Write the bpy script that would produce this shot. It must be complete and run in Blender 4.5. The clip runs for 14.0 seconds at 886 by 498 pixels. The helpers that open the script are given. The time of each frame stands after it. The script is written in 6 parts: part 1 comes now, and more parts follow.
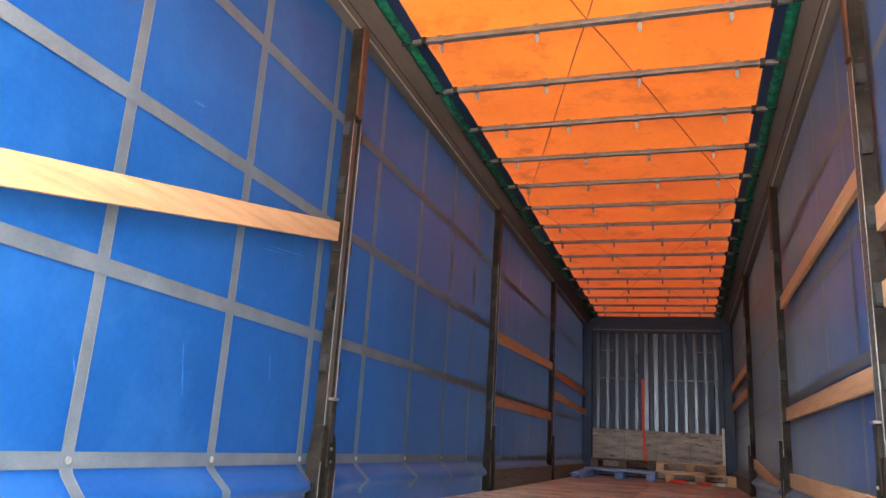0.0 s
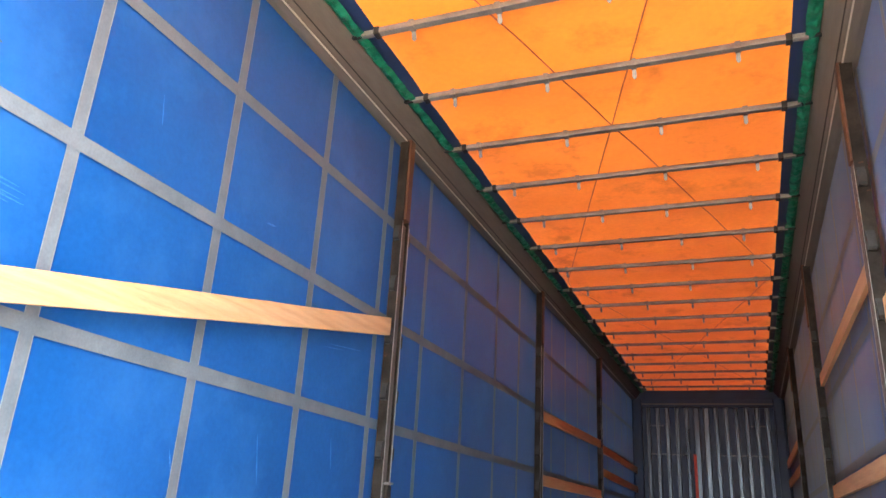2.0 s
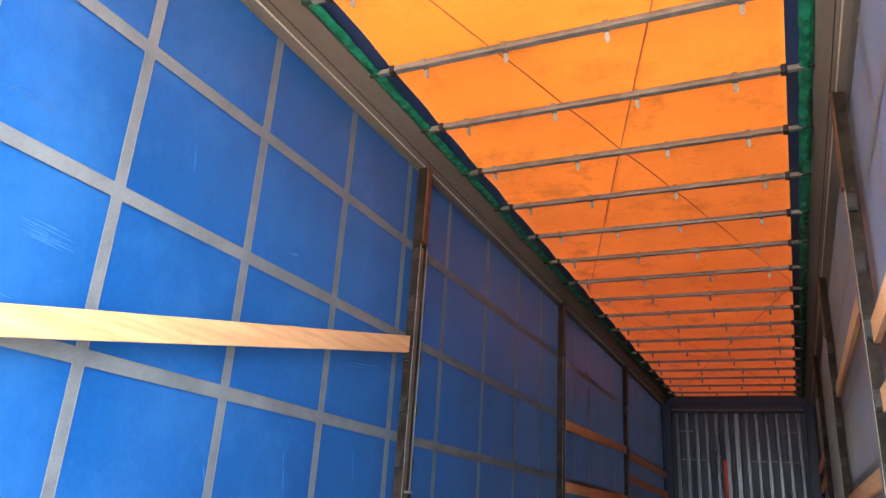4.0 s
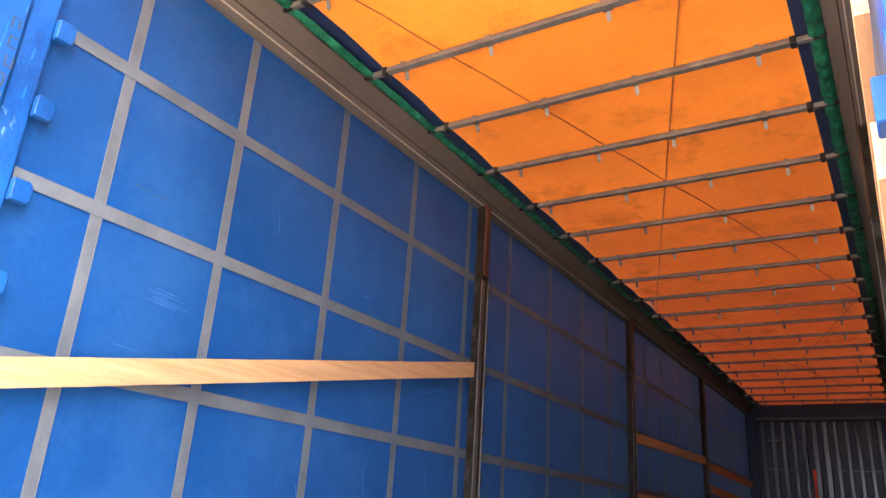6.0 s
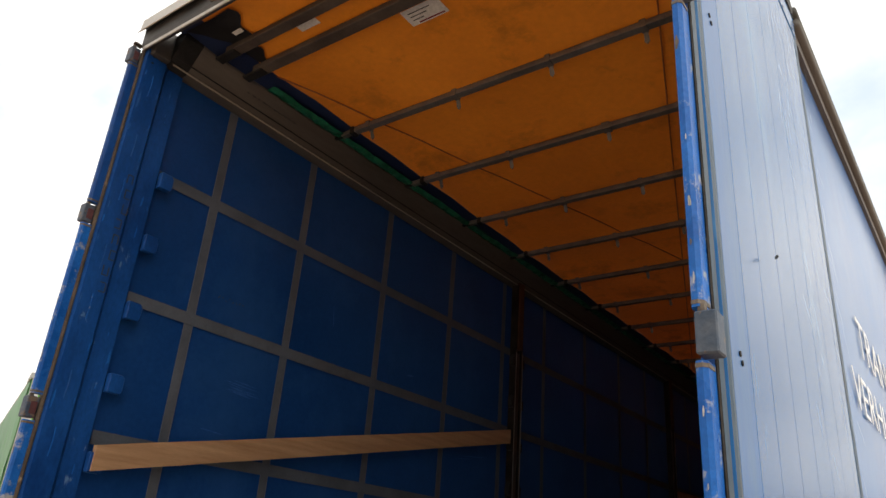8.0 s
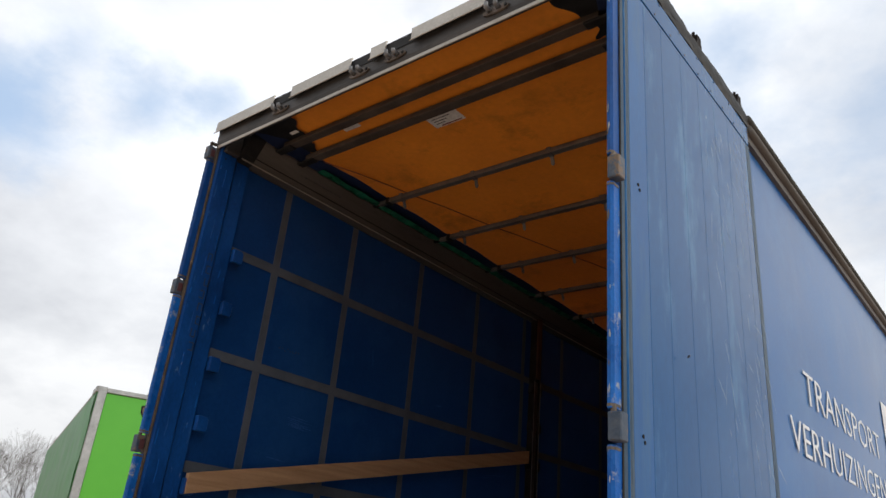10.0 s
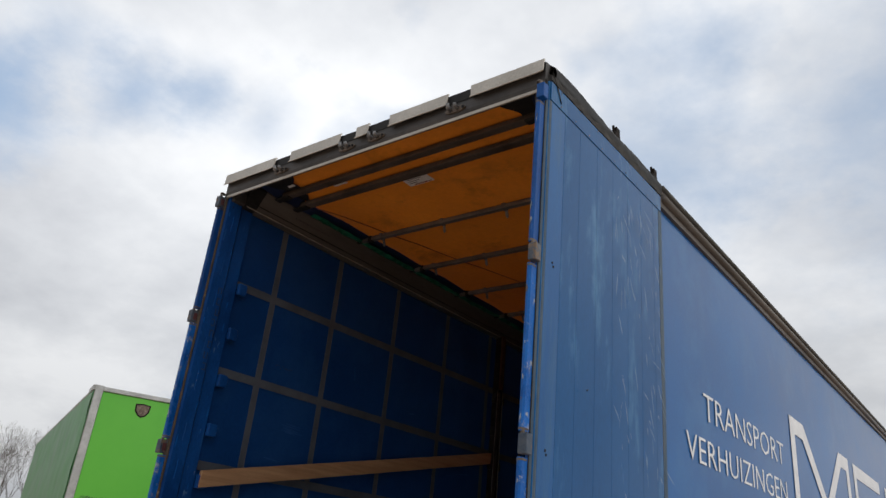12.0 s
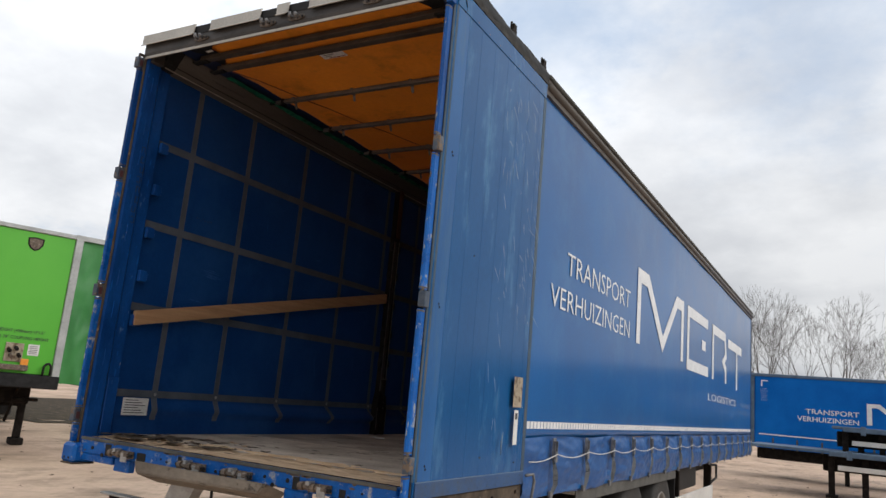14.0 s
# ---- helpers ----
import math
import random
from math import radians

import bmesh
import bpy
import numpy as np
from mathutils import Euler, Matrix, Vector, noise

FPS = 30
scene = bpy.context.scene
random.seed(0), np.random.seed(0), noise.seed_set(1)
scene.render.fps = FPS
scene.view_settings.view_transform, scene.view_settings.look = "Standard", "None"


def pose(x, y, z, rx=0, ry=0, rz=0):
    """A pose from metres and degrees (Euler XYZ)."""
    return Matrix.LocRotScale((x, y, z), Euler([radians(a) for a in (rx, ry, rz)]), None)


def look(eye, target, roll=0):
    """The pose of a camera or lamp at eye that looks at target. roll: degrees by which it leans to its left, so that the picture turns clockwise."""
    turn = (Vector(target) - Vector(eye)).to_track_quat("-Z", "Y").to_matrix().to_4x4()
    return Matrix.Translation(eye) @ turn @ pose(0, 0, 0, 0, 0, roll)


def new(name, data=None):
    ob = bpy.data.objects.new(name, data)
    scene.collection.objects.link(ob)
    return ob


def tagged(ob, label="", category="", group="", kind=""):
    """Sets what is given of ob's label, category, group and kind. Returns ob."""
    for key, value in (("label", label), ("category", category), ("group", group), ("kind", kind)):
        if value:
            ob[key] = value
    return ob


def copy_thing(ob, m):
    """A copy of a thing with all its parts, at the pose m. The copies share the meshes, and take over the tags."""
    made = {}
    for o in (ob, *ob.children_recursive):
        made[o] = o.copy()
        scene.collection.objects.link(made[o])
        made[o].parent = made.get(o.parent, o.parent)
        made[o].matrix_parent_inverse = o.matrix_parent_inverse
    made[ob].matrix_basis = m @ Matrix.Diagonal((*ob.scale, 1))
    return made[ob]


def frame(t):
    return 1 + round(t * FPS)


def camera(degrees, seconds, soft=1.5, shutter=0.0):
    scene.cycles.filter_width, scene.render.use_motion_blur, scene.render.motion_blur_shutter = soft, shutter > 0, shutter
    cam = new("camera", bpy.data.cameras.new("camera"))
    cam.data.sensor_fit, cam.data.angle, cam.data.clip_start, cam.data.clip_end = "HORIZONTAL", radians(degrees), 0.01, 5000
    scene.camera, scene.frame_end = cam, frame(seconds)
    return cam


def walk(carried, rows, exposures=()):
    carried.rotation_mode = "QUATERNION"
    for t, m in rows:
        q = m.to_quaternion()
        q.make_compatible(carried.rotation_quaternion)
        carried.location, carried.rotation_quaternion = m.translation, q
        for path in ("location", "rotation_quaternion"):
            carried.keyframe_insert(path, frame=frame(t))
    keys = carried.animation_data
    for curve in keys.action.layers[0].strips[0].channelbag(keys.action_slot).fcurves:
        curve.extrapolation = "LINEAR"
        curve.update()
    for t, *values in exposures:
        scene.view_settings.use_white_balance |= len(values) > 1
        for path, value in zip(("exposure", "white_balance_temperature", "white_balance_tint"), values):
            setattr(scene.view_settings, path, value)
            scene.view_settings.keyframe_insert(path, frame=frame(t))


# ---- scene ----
cam = camera(62.1, 14.0)
PATH = [
    (0, (0.489, 0.025, 1.601), (-0.131, 1.859, 2.105), 3.6),
    (0.5, (0.529, -0.045, 1.601), (-0.156, 1.765, 2.104), 3.5),
    (0.7, (0.574, -0.09, 1.62), (-0.133, 1.702, 2.161), 3.3),
    (1, (0.571, -0.113, 1.627), (-0.134, 1.639, 2.284), 3.2),
    (1.5, (0.592, -0.204, 1.632), (-0.125, 1.536, 2.307), 3.3),
    (2, (0.626, -0.33, 1.622), (-0.101, 1.404, 2.303), 3.4),
    (2.5, (0.675, -0.405, 1.631), (-0.07, 1.322, 2.308), 3.6),
    (5, (0.999, -0.685, 1.661), (0.116, 0.972, 2.349), 3.7),
    (5.5, (1.102, -0.798, 1.654), (0.166, 0.83, 2.342), 3.7),
    (6, (1.198, -0.906, 1.668), (0.186, 0.675, 2.356), 3.9),
    (6.5, (1.315, -0.998, 1.691), (0.262, 0.537, 2.421), 3.9),
    (7, (1.459, -1.109, 1.684), (0.376, 0.381, 2.462), 4.2),
    (7.5, (1.576, -1.218, 1.688), (0.474, 0.252, 2.48), 4.4),
    (8, (1.661, -1.366, 1.69), (0.54, 0.087, 2.486), 4.5),
    (10.5, (2.385, -2.141, 1.714), (1.178, -0.759, 2.511), 5.6),
    (11, (2.549, -2.338, 1.669), (1.371, -0.94, 2.48), 5.8),
    (11.5, (2.683, -2.451, 1.662), (1.516, -1.041, 2.468), 6.0),
    (12, (2.84, -2.578, 1.643), (1.668, -1.162, 2.431), 5.9),
    (12.5, (2.94, -2.722, 1.639), (1.908, -1.196, 2.419), 5.6),
    (13, (2.991, -2.91, 1.622), (2.044, -1.318, 2.378), 5.1),
    (13.2, (3.011, -2.995, 1.598), (2.077, -1.391, 2.343), 5.3),
    (13.4, (3.036, -3.06, 1.606), (2.101, -1.42, 2.267), 5.2),
    (13.5, (3.063, -3.086, 1.618), (2.117, -1.426, 2.208), 5.0),
    (13.6, (3.072, -3.12, 1.61), (2.128, -1.442, 2.152), 5.0),
    (13.8, (3.104, -3.165, 1.613), (2.149, -1.466, 2.062), 5.3),
    (14, (3.146, -3.203, 1.643), (2.176, -1.498, 2.035), 5.1),
]
walk(cam, [(t, look(e, g, r)) for t, e, g, r in PATH],
     exposures=[(0, 5.05, 6200, 1), (1.0, 5.15, 6200, 1), (2.5, 4.87, 6200, 1), (5.0, 4.6, 6250, 4), (6.0, 4.15, 6500, 10), (6.5, 3.45, 6600, 10), (7.0, 1.7, 6850, 10), (7.5, 0.9, 7050, 10),
                (8.2, 0.5, 7000, 10), (10.3, -0.05, 6400, 10), (11.0, -0.2, 6400, 10), (12.5, -0.35, 6400, 10), (13.2, -0.45, 6400, 10), (13.6, -0.25, 6400, 10), (14.0, -0.05, 6400, 10)])

# ---- sky and sun ----
SUN_DIR = Vector((0.80, 0.22, 0.56)).normalized()
world = bpy.data.worlds.new("sky")
scene.world = world
world.use_nodes = True
wn, wl = world.node_tree.nodes, world.node_tree.links
wn.clear()
w_out = wn.new("ShaderNodeOutputWorld")
w_bg = wn.new("ShaderNodeBackground")
w_bg.inputs["Strength"].default_value = 0.1
w_sky = wn.new("ShaderNodeTexSky")
w_sky.sky_type = "NISHITA"
w_sky.sun_disc = False
w_sky.sun_elevation = math.asin(SUN_DIR.z)
w_sky.sun_rotation = math.atan2(SUN_DIR.x, SUN_DIR.y)
w_geo = wn.new("ShaderNodeTexCoord")
w_sep = wn.new("ShaderNodeSeparateXYZ")
wl.new(w_geo.outputs["Generated"], w_sep.inputs[0])
w_up = wn.new("ShaderNodeMath")
w_up.operation = "MAXIMUM"
w_up.inputs[1].default_value = 0.0
wl.new(w_sep.outputs["Z"], w_up.inputs[0])
w_add = wn.new("ShaderNodeMath")
w_add.operation = "ADD"
w_add.inputs[1].default_value = 0.35
wl.new(w_up.outputs[0], w_add.inputs[0])
w_div = wn.new("ShaderNodeVectorMath")
w_div.operation = "DIVIDE"
w_cmb = wn.new("ShaderNodeCombineXYZ")
for i in range(3):
    wl.new(w_add.outputs[0], w_cmb.inputs[i])
wl.new(w_geo.outputs["Generated"], w_div.inputs[0])
wl.new(w_cmb.outputs[0], w_div.inputs[1])


def sky_noise(scale, detail, rough, offset):
    shift = wn.new("ShaderNodeVectorMath")
    shift.operation = "ADD"
    shift.inputs[1].default_value = offset
    wl.new(w_div.outputs[0], shift.inputs[0])
    n = wn.new("ShaderNodeTexNoise")
    n.inputs["Scale"].default_value = scale
    n.inputs["Detail"].default_value = detail
    n.inputs["Roughness"].default_value = rough
    wl.new(shift.outputs[0], n.inputs["Vector"])
    return n.outputs["Fac"]


def sky_ramp(fac, stops):
    r = wn.new("ShaderNodeValToRGB")
    while len(r.color_ramp.elements) < len(stops):
        r.color_ramp.elements.new(0.5)
    for e, (p, c) in zip(r.color_ramp.elements, stops):
        e.position, e.color = p, (*c, 1)
    wl.new(fac, r.inputs[0])
    return r.outputs[0]


# broken cloud over a pale blue sky: a cover mask, and grey undersides with white lit tops
cover = sky_ramp(sky_noise(1.15, 7, 0.55, (5.6, 0.3, 2.4)), [(0.24, (0, 0, 0)), (0.38, (1, 1, 1))])
cloud = sky_ramp(sky_noise(1.5, 8, 0.56, (7.3, 2.2, 5.1)), [(0.34, (7.4, 7.6, 8.0)), (0.47, (9.2, 9.4, 9.7)), (0.60, (11.6, 11.7, 11.8))])
# ragged openings in the cloud, where the blue shows
ragged = sky_noise(5.0, 6, 0.6, (1.7, 8.2, 3.3))
for to, wide, deep in (((-0.872, 0.215, 0.445), 0.075, 0.8), ((-0.800, 0.340, 0.492), 0.065, 0.75), ((-0.815, 0.245, 0.525), 0.06, 0.6), ((-0.03, 0.860, 0.508), 0.20, 0.55), ((-0.32, 0.800, 0.500), 0.13, 0.45),
                       ((-0.752, 0.405, 0.520), 0.050, 0.65), ((-0.712, 0.480, 0.512), 0.055, 0.45)):
    far = wn.new("ShaderNodeVectorMath")
    far.operation = "DISTANCE"
    far.inputs[1].default_value = Vector(to).normalized()
    wl.new(w_geo.outputs["Generated"], far.inputs[0])
    torn = wn.new("ShaderNodeMath")
    torn.operation = "MULTIPLY_ADD"
    torn.inputs[1].default_value, torn.inputs[2].default_value = 2.4 * wide, -1.2 * wide
    wl.new(ragged, torn.inputs[0])
    edge = wn.new("ShaderNodeMath")
    edge.operation = "ADD"
    wl.new(far.outputs["Value"], edge.inputs[0])
    wl.new(torn.outputs[0], edge.inputs[1])
    hole = wn.new("ShaderNodeMapRange")
    hole.interpolation_type = "SMOOTHSTEP"
    hole.inputs["From Min"].default_value, hole.inputs["From Max"].default_value = -0.2 * wide, 1.5 * wide
    hole.inputs["To Min"].default_value, hole.inputs["To Max"].default_value = 1 - deep, 1.0
    wl.new(edge.outputs[0], hole.inputs[0])
    both = wn.new("ShaderNodeMath")
    both.operation = "MULTIPLY"
    wl.new(cover, both.inputs[0])
    wl.new(hole.outputs[0], both.inputs[1])
    cover = both.outputs[0]
w_mix = wn.new("ShaderNodeMix")
w_mix.data_type = "RGBA"
wl.new(cover, w_mix.inputs[0])
w_haze = wn.new("ShaderNodeMix")
w_haze.data_type = "RGBA"
w_haze.inputs[0].default_value = 0.6
w_haze.inputs[7].default_value = (5.2, 7.4, 10.5, 1)
wl.new(w_sky.outputs[0], w_haze.inputs[6])
wl.new(w_haze.outputs[2], w_mix.inputs[6])
wl.new(cloud, w_mix.inputs[7])
# the cloud is whitest over the left of the yard
w_dot = wn.new("ShaderNodeVectorMath")
w_dot.operation = "DOT_PRODUCT"
w_dot.inputs[1].default_value = Vector((-0.72, 0.40, 0.57)).normalized()
wl.new(w_geo.outputs["Generated"], w_dot.inputs[0])
w_glow = wn.new("ShaderNodeMapRange")
w_glow.interpolation_type = "SMOOTHSTEP"
w_glow.inputs["From Min"].default_value, w_glow.inputs["From Max"].default_value = 0.45, 1.0
w_glow.inputs["To Min"].default_value, w_glow.inputs["To Max"].default_value = 0.90, 1.08
wl.new(w_dot.outputs["Value"], w_glow.inputs[0])
w_scale = wn.new("ShaderNodeVectorMath")
w_scale.operation = "SCALE"
wl.new(w_mix.outputs[2], w_scale.inputs[0])
# cloud greys towards the horizon
w_xyz = wn.new("ShaderNodeSeparateXYZ")
wl.new(w_geo.outputs["Generated"], w_xyz.inputs[0])
w_low = wn.new("ShaderNodeMapRange")
w_low.inputs["From Min"].default_value, w_low.inputs["From Max"].default_value = 0.0, 0.40
w_low.inputs["To Min"].default_value, w_low.inputs["To Max"].default_value = 0.64, 1.0
wl.new(w_xyz.outputs["Z"], w_low.inputs[0])
w_both = wn.new("ShaderNodeMath")
w_both.operation = "MULTIPLY"
wl.new(w_glow.outputs[0], w_both.inputs[0])
wl.new(w_low.outputs[0], w_both.inputs[1])
wl.new(w_both.outputs[0], w_scale.inputs["Scale"])
wl.new(w_scale.outputs[0], w_bg.inputs["Color"])
wl.new(w_bg.outputs[0], w_out.inputs[0])

sun_data = bpy.data.lights.new("sun", "SUN")
sun_data.energy, sun_data.angle, sun_data.color = 1.5, radians(40), (1.0, 0.95, 0.88)
sun = new("sun", sun_data)
sun.matrix_basis = look((0, 0, 30), Vector((0, 0, 30)) - SUN_DIR)


# ---- materials ----
def surface(name, dark, light, rough=0.6, metal=0.0, coarse=3.0, fine=60.0, bump=0.15, through_light=None, share=0.0, stretch=(1, 1, 1),
            speck=None, speck_scale=25.0, speck_at=0.66, coat=0.0, spread=0.2, each=0.0, sheen=0.0, grain_mix=0.35, shine=0.5, speck_soft=0.05, coat_rough=0.12, coat_ior=1.5, sheen_rough=0.25):
    """Two tones by a coarse noise, fine grain in tone, gloss and relief; specks of a third tone; a share of light let through."""
    m = bpy.data.materials.new(name)
    m.use_nodes = True
    n, l = m.node_tree.nodes, m.node_tree.links
    b, out = n["Principled BSDF"], n["Material Output"]
    tc = n.new("ShaderNodeTexCoord")
    mp = n.new("ShaderNodeMapping")
    mp.inputs["Scale"].default_value = stretch
    l.new(tc.outputs["Object"], mp.inputs["Vector"])
    if each:
        info = n.new("ShaderNodeObjectInfo")
        mul = n.new("ShaderNodeMath")
        mul.operation = "MULTIPLY"
        mul.inputs[1].default_value = 40.0
        l.new(info.outputs["Random"], mul.inputs[0])
        l.new(mul.outputs[0], mp.inputs["Location"])

    def grain(scale, detail, r=0.6):
        t = n.new("ShaderNodeTexNoise")
        t.inputs["Scale"].default_value, t.inputs["Detail"].default_value, t.inputs["Roughness"].default_value = scale, detail, r
        l.new(mp.outputs[0], t.inputs["Vector"])
        return t.outputs["Fac"]

    def ramp(fac, stops):
        r = n.new("ShaderNodeValToRGB")
        for e, (p, c) in zip(r.color_ramp.elements, stops):
            e.position, e.color = p, (*c, 1)
        l.new(fac, r.inputs[0])
        return r.outputs[0]

    def mix(fac, a, c, kind="MIX"):
        x = n.new("ShaderNodeMix")
        x.data_type, x.blend_type = "RGBA", kind
        for socket, v in ((x.inputs[0], fac), (x.inputs[6], a), (x.inputs[7], c)):
            if isinstance(v, (int, float)):
                socket.default_value = v
            elif isinstance(v, tuple):
                socket.default_value = (*v, 1)
            else:
                l.new(v, socket)
        return x.outputs[2]

    g1, g2 = grain(coarse, 6), grain(fine, 4)
    col = ramp(g1, [(0.5 - spread, dark), (0.5 + spread, light)])
    col = mix(grain_mix, col, ramp(g2, [(0.3, (0.55, 0.55, 0.55)), (0.7, (1.35, 1.35, 1.35))]), "MULTIPLY")
    if each:
        val = n.new("ShaderNodeMapRange")
        val.inputs["To Min"].default_value, val.inputs["To Max"].default_value = 1 - each, 1 + each
        l.new(info.outputs["Random"], val.inputs[0])
        grey = n.new("ShaderNodeCombineColor")
        for i in range(3):
            l.new(val.outputs[0], grey.inputs[i])
        col = mix(1.0, col, grey.outputs[0], "MULTIPLY")
    if speck:
        fac = ramp(grain(speck_scale, 7, 0.7), [(speck_at, (0, 0, 0)), (speck_at + speck_soft, (1, 1, 1))])
        col = mix(fac, col, speck)
    l.new(col, b.inputs["Base Color"])
    rr = n.new("ShaderNodeMapRange")
    rr.inputs["To Min"].default_value, rr.inputs["To Max"].default_value = max(0.05, rough - 0.12), min(1, rough + 0.12)
    l.new(g1, rr.inputs[0])
    l.new(rr.outputs[0], b.inputs["Roughness"])
    b.inputs["Metallic"].default_value = metal
    b.inputs["Coat Weight"].default_value = coat
    b.inputs["Specular IOR Level"].default_value = shine
    b.inputs["Coat Roughness"].default_value = coat_rough
    b.inputs["Coat IOR"].default_value = coat_ior
    b.inputs["Sheen Weight"].default_value = sheen
    b.inputs["Sheen Roughness"].default_value = sheen_rough
    b.inputs["Sheen Tint"].default_value = (0.86, 0.83, 0.74, 1)
    bp = n.new("ShaderNodeBump")
    bp.inputs["Strength"].default_value, bp.inputs["Distance"].default_value = bump, 0.004
    l.new(g2, bp.inputs["Height"])
    l.new(bp.outputs[0], b.inputs["Normal"])
    if through_light:
        tr = n.new("ShaderNodeBsdfTranslucent")
        l.new(mix(1.0, through_light, ramp(g1, [(0.2, (0.75, 0.75, 0.75)), (0.8, (1.0, 1.0, 1.0))]), "MULTIPLY"), tr.inputs["Color"])
        l.new(bp.outputs[0], tr.inputs["Normal"])
        ms = n.new("ShaderNodeMixShader")
        ms.inputs[0].default_value = share
        l.new(b.outputs[0], ms.inputs[1])
        l.new(tr.outputs[0], ms.inputs[2])
        l.new(ms.outputs[0], out.inputs["Surface"])
    return m


CURTAIN = surface("blue_curtain_fabric", (0.0047, 0.042, 0.164), (0.0095, 0.065, 0.240), 0.45, coarse=0.9, fine=45, bump=0.03, speck=(0.019, 0.085, 0.256), speck_scale=1.7, speck_at=0.48, grain_mix=0.18, shine=0.08, speck_soft=0.34, coat=0.30, coat_rough=0.17, coat_ior=1.3, sheen=0.19, through_light=(0.085, 0.20, 0.50), share=0.007)
OUTER = surface("weathered_blue_outer_sheet", (0.005, 0.078, 0.255), (0.009, 0.112, 0.345), 0.4, coarse=0.8, fine=45, bump=0.03, speck=(0.026, 0.135, 0.345), speck_scale=1.3, speck_at=0.5, speck_soft=0.3, grain_mix=0.15, shine=0.12, coat=0.65, coat_rough=0.15, coat_ior=1.25, sheen=0.05, sheen_rough=0.11)
SKIRT = surface("dusty_blue_skirt", (0.008, 0.064, 0.215), (0.030, 0.108, 0.300), 0.4, coarse=4, fine=60, bump=0.1, stretch=(1, 0.6, 1.5), shine=0.25)
SMUDGE = surface("pale_smudge_on_blue", (0.014, 0.085, 0.28), (0.035, 0.115, 0.33), 0.5, coarse=30, fine=120, shine=0.1)
ROOF_SHEET = surface("orange_roof_sheet", (0.68, 0.240, 0.019), (0.88, 0.332, 0.028), 0.55, coarse=1.1, fine=30, bump=0.05, through_light=(0.85, 0.115, 0.035), share=0.0185, speck=(0.52, 0.200, 0.016), speck_scale=2.0, speck_at=0.54, grain_mix=0.14, shine=0.3, speck_soft=0.12)
BAND = surface("grey_band", (0.070, 0.083, 0.103), (0.116, 0.134, 0.160), 0.6, coarse=5, fine=120, bump=0.15, grain_mix=0.2, shine=0.2)
BAND_EDGE = surface("pale_welded_edge", (0.10, 0.12, 0.148), (0.16, 0.185, 0.22), 0.5, coarse=9, fine=120, shine=0.25)
BLUE_PAINT = surface("blue_steel_paint", (0.003, 0.036, 0.16), (0.009, 0.085, 0.32), 0.38, coarse=4.5, fine=80, bump=0.14, stretch=(1, 1, 0.5), speck=(0.10, 0.20, 0.38), speck_scale=15, speck_at=0.65, shine=0.2)
BLUE_WORN = surface("worn_blue_paint", (0.005, 0.075, 0.31), (0.012, 0.135, 0.48), 0.3, coarse=6, fine=90, bump=0.25, speck=(0.34, 0.35, 0.36), speck_scale=13, speck_at=0.57, speck_soft=0.08, shine=0.2)
DOOR_PAINT = surface("weathered_blue_door", (0.006, 0.068, 0.208), (0.013, 0.100, 0.278), 0.26, coarse=0.9, fine=55, bump=0.015, stretch=(1, 1.6, 0.5), speck=(0.050, 0.165, 0.330), speck_scale=3.2, speck_at=0.54, spread=0.28, grain_mix=0.18, shine=0.07, speck_soft=0.16, coat=0.60, coat_rough=0.15, coat_ior=1.25, sheen=0.12, sheen_rough=0.11)
DOOR_STAIN = surface("dust_stained_blue_door", (0.008, 0.076, 0.240), (0.020, 0.112, 0.310), 0.4, coarse=1.6, fine=55, bump=0.03, stretch=(1, 2.5, 0.45), speck=(0.045, 0.118, 0.225), speck_scale=3.0, speck_at=0.50, speck_soft=0.25, grain_mix=0.2, shine=0.12, coat=0.58, coat_rough=0.17, coat_ior=1.25, sheen=0.12, sheen_rough=0.11)
DOOR_EDGE = surface("grey_stained_door_edge", (0.022, 0.062, 0.115), (0.085, 0.115, 0.145), 0.45, coarse=2.5, fine=60, bump=0.1, stretch=(1, 2, 0.4), speck=(0.11, 0.10, 0.085), speck_scale=5, speck_at=0.55, speck_soft=0.15, shine=0.15)
DOOR_GRIME = surface("dirty_blue_kick_plate", (0.010, 0.060, 0.175), (0.030, 0.085, 0.20), 0.5, coarse=5, fine=70, bump=0.2, speck=(0.050, 0.056, 0.060), speck_scale=3, speck_at=0.46, speck_soft=0.3, spread=0.2)
WEBBING = surface("grey_webbing", (0.15, 0.158, 0.168), (0.26, 0.268, 0.275), 0.8, coarse=8, fine=140, bump=0.4, shine=0.2)
BUCKLE = surface("dull_dark_buckle_steel", (0.10, 0.103, 0.108), (0.27, 0.275, 0.28), 0.45, metal=0.5, coarse=16, fine=120, bump=0.2)
GRIME = surface("grimy_seal", (0.045, 0.045, 0.042), (0.11, 0.11, 0.10), 0.7, coarse=7, fine=90, bump=0.3)
SOOT = surface("soot_black_capping", (0.012, 0.012, 0.012), (0.060, 0.056, 0.050), 0.65, coarse=9, fine=90, bump=0.4, shine=0.15)
HEADER = surface("sooty_header_metal", (0.020, 0.019, 0.019), (0.080, 0.074, 0.070), 0.55, metal=0.2, coarse=5, fine=70, bump=0.2, stretch=(0.6, 1, 1.6))
RAIL = surface("aluminium_rail", (0.080, 0.071, 0.063), (0.145, 0.131, 0.117), 0.5, metal=0.2, coarse=5, fine=50, bump=0.06, stretch=(1, 0.15, 1), grain_mix=0.2, shine=0.3)
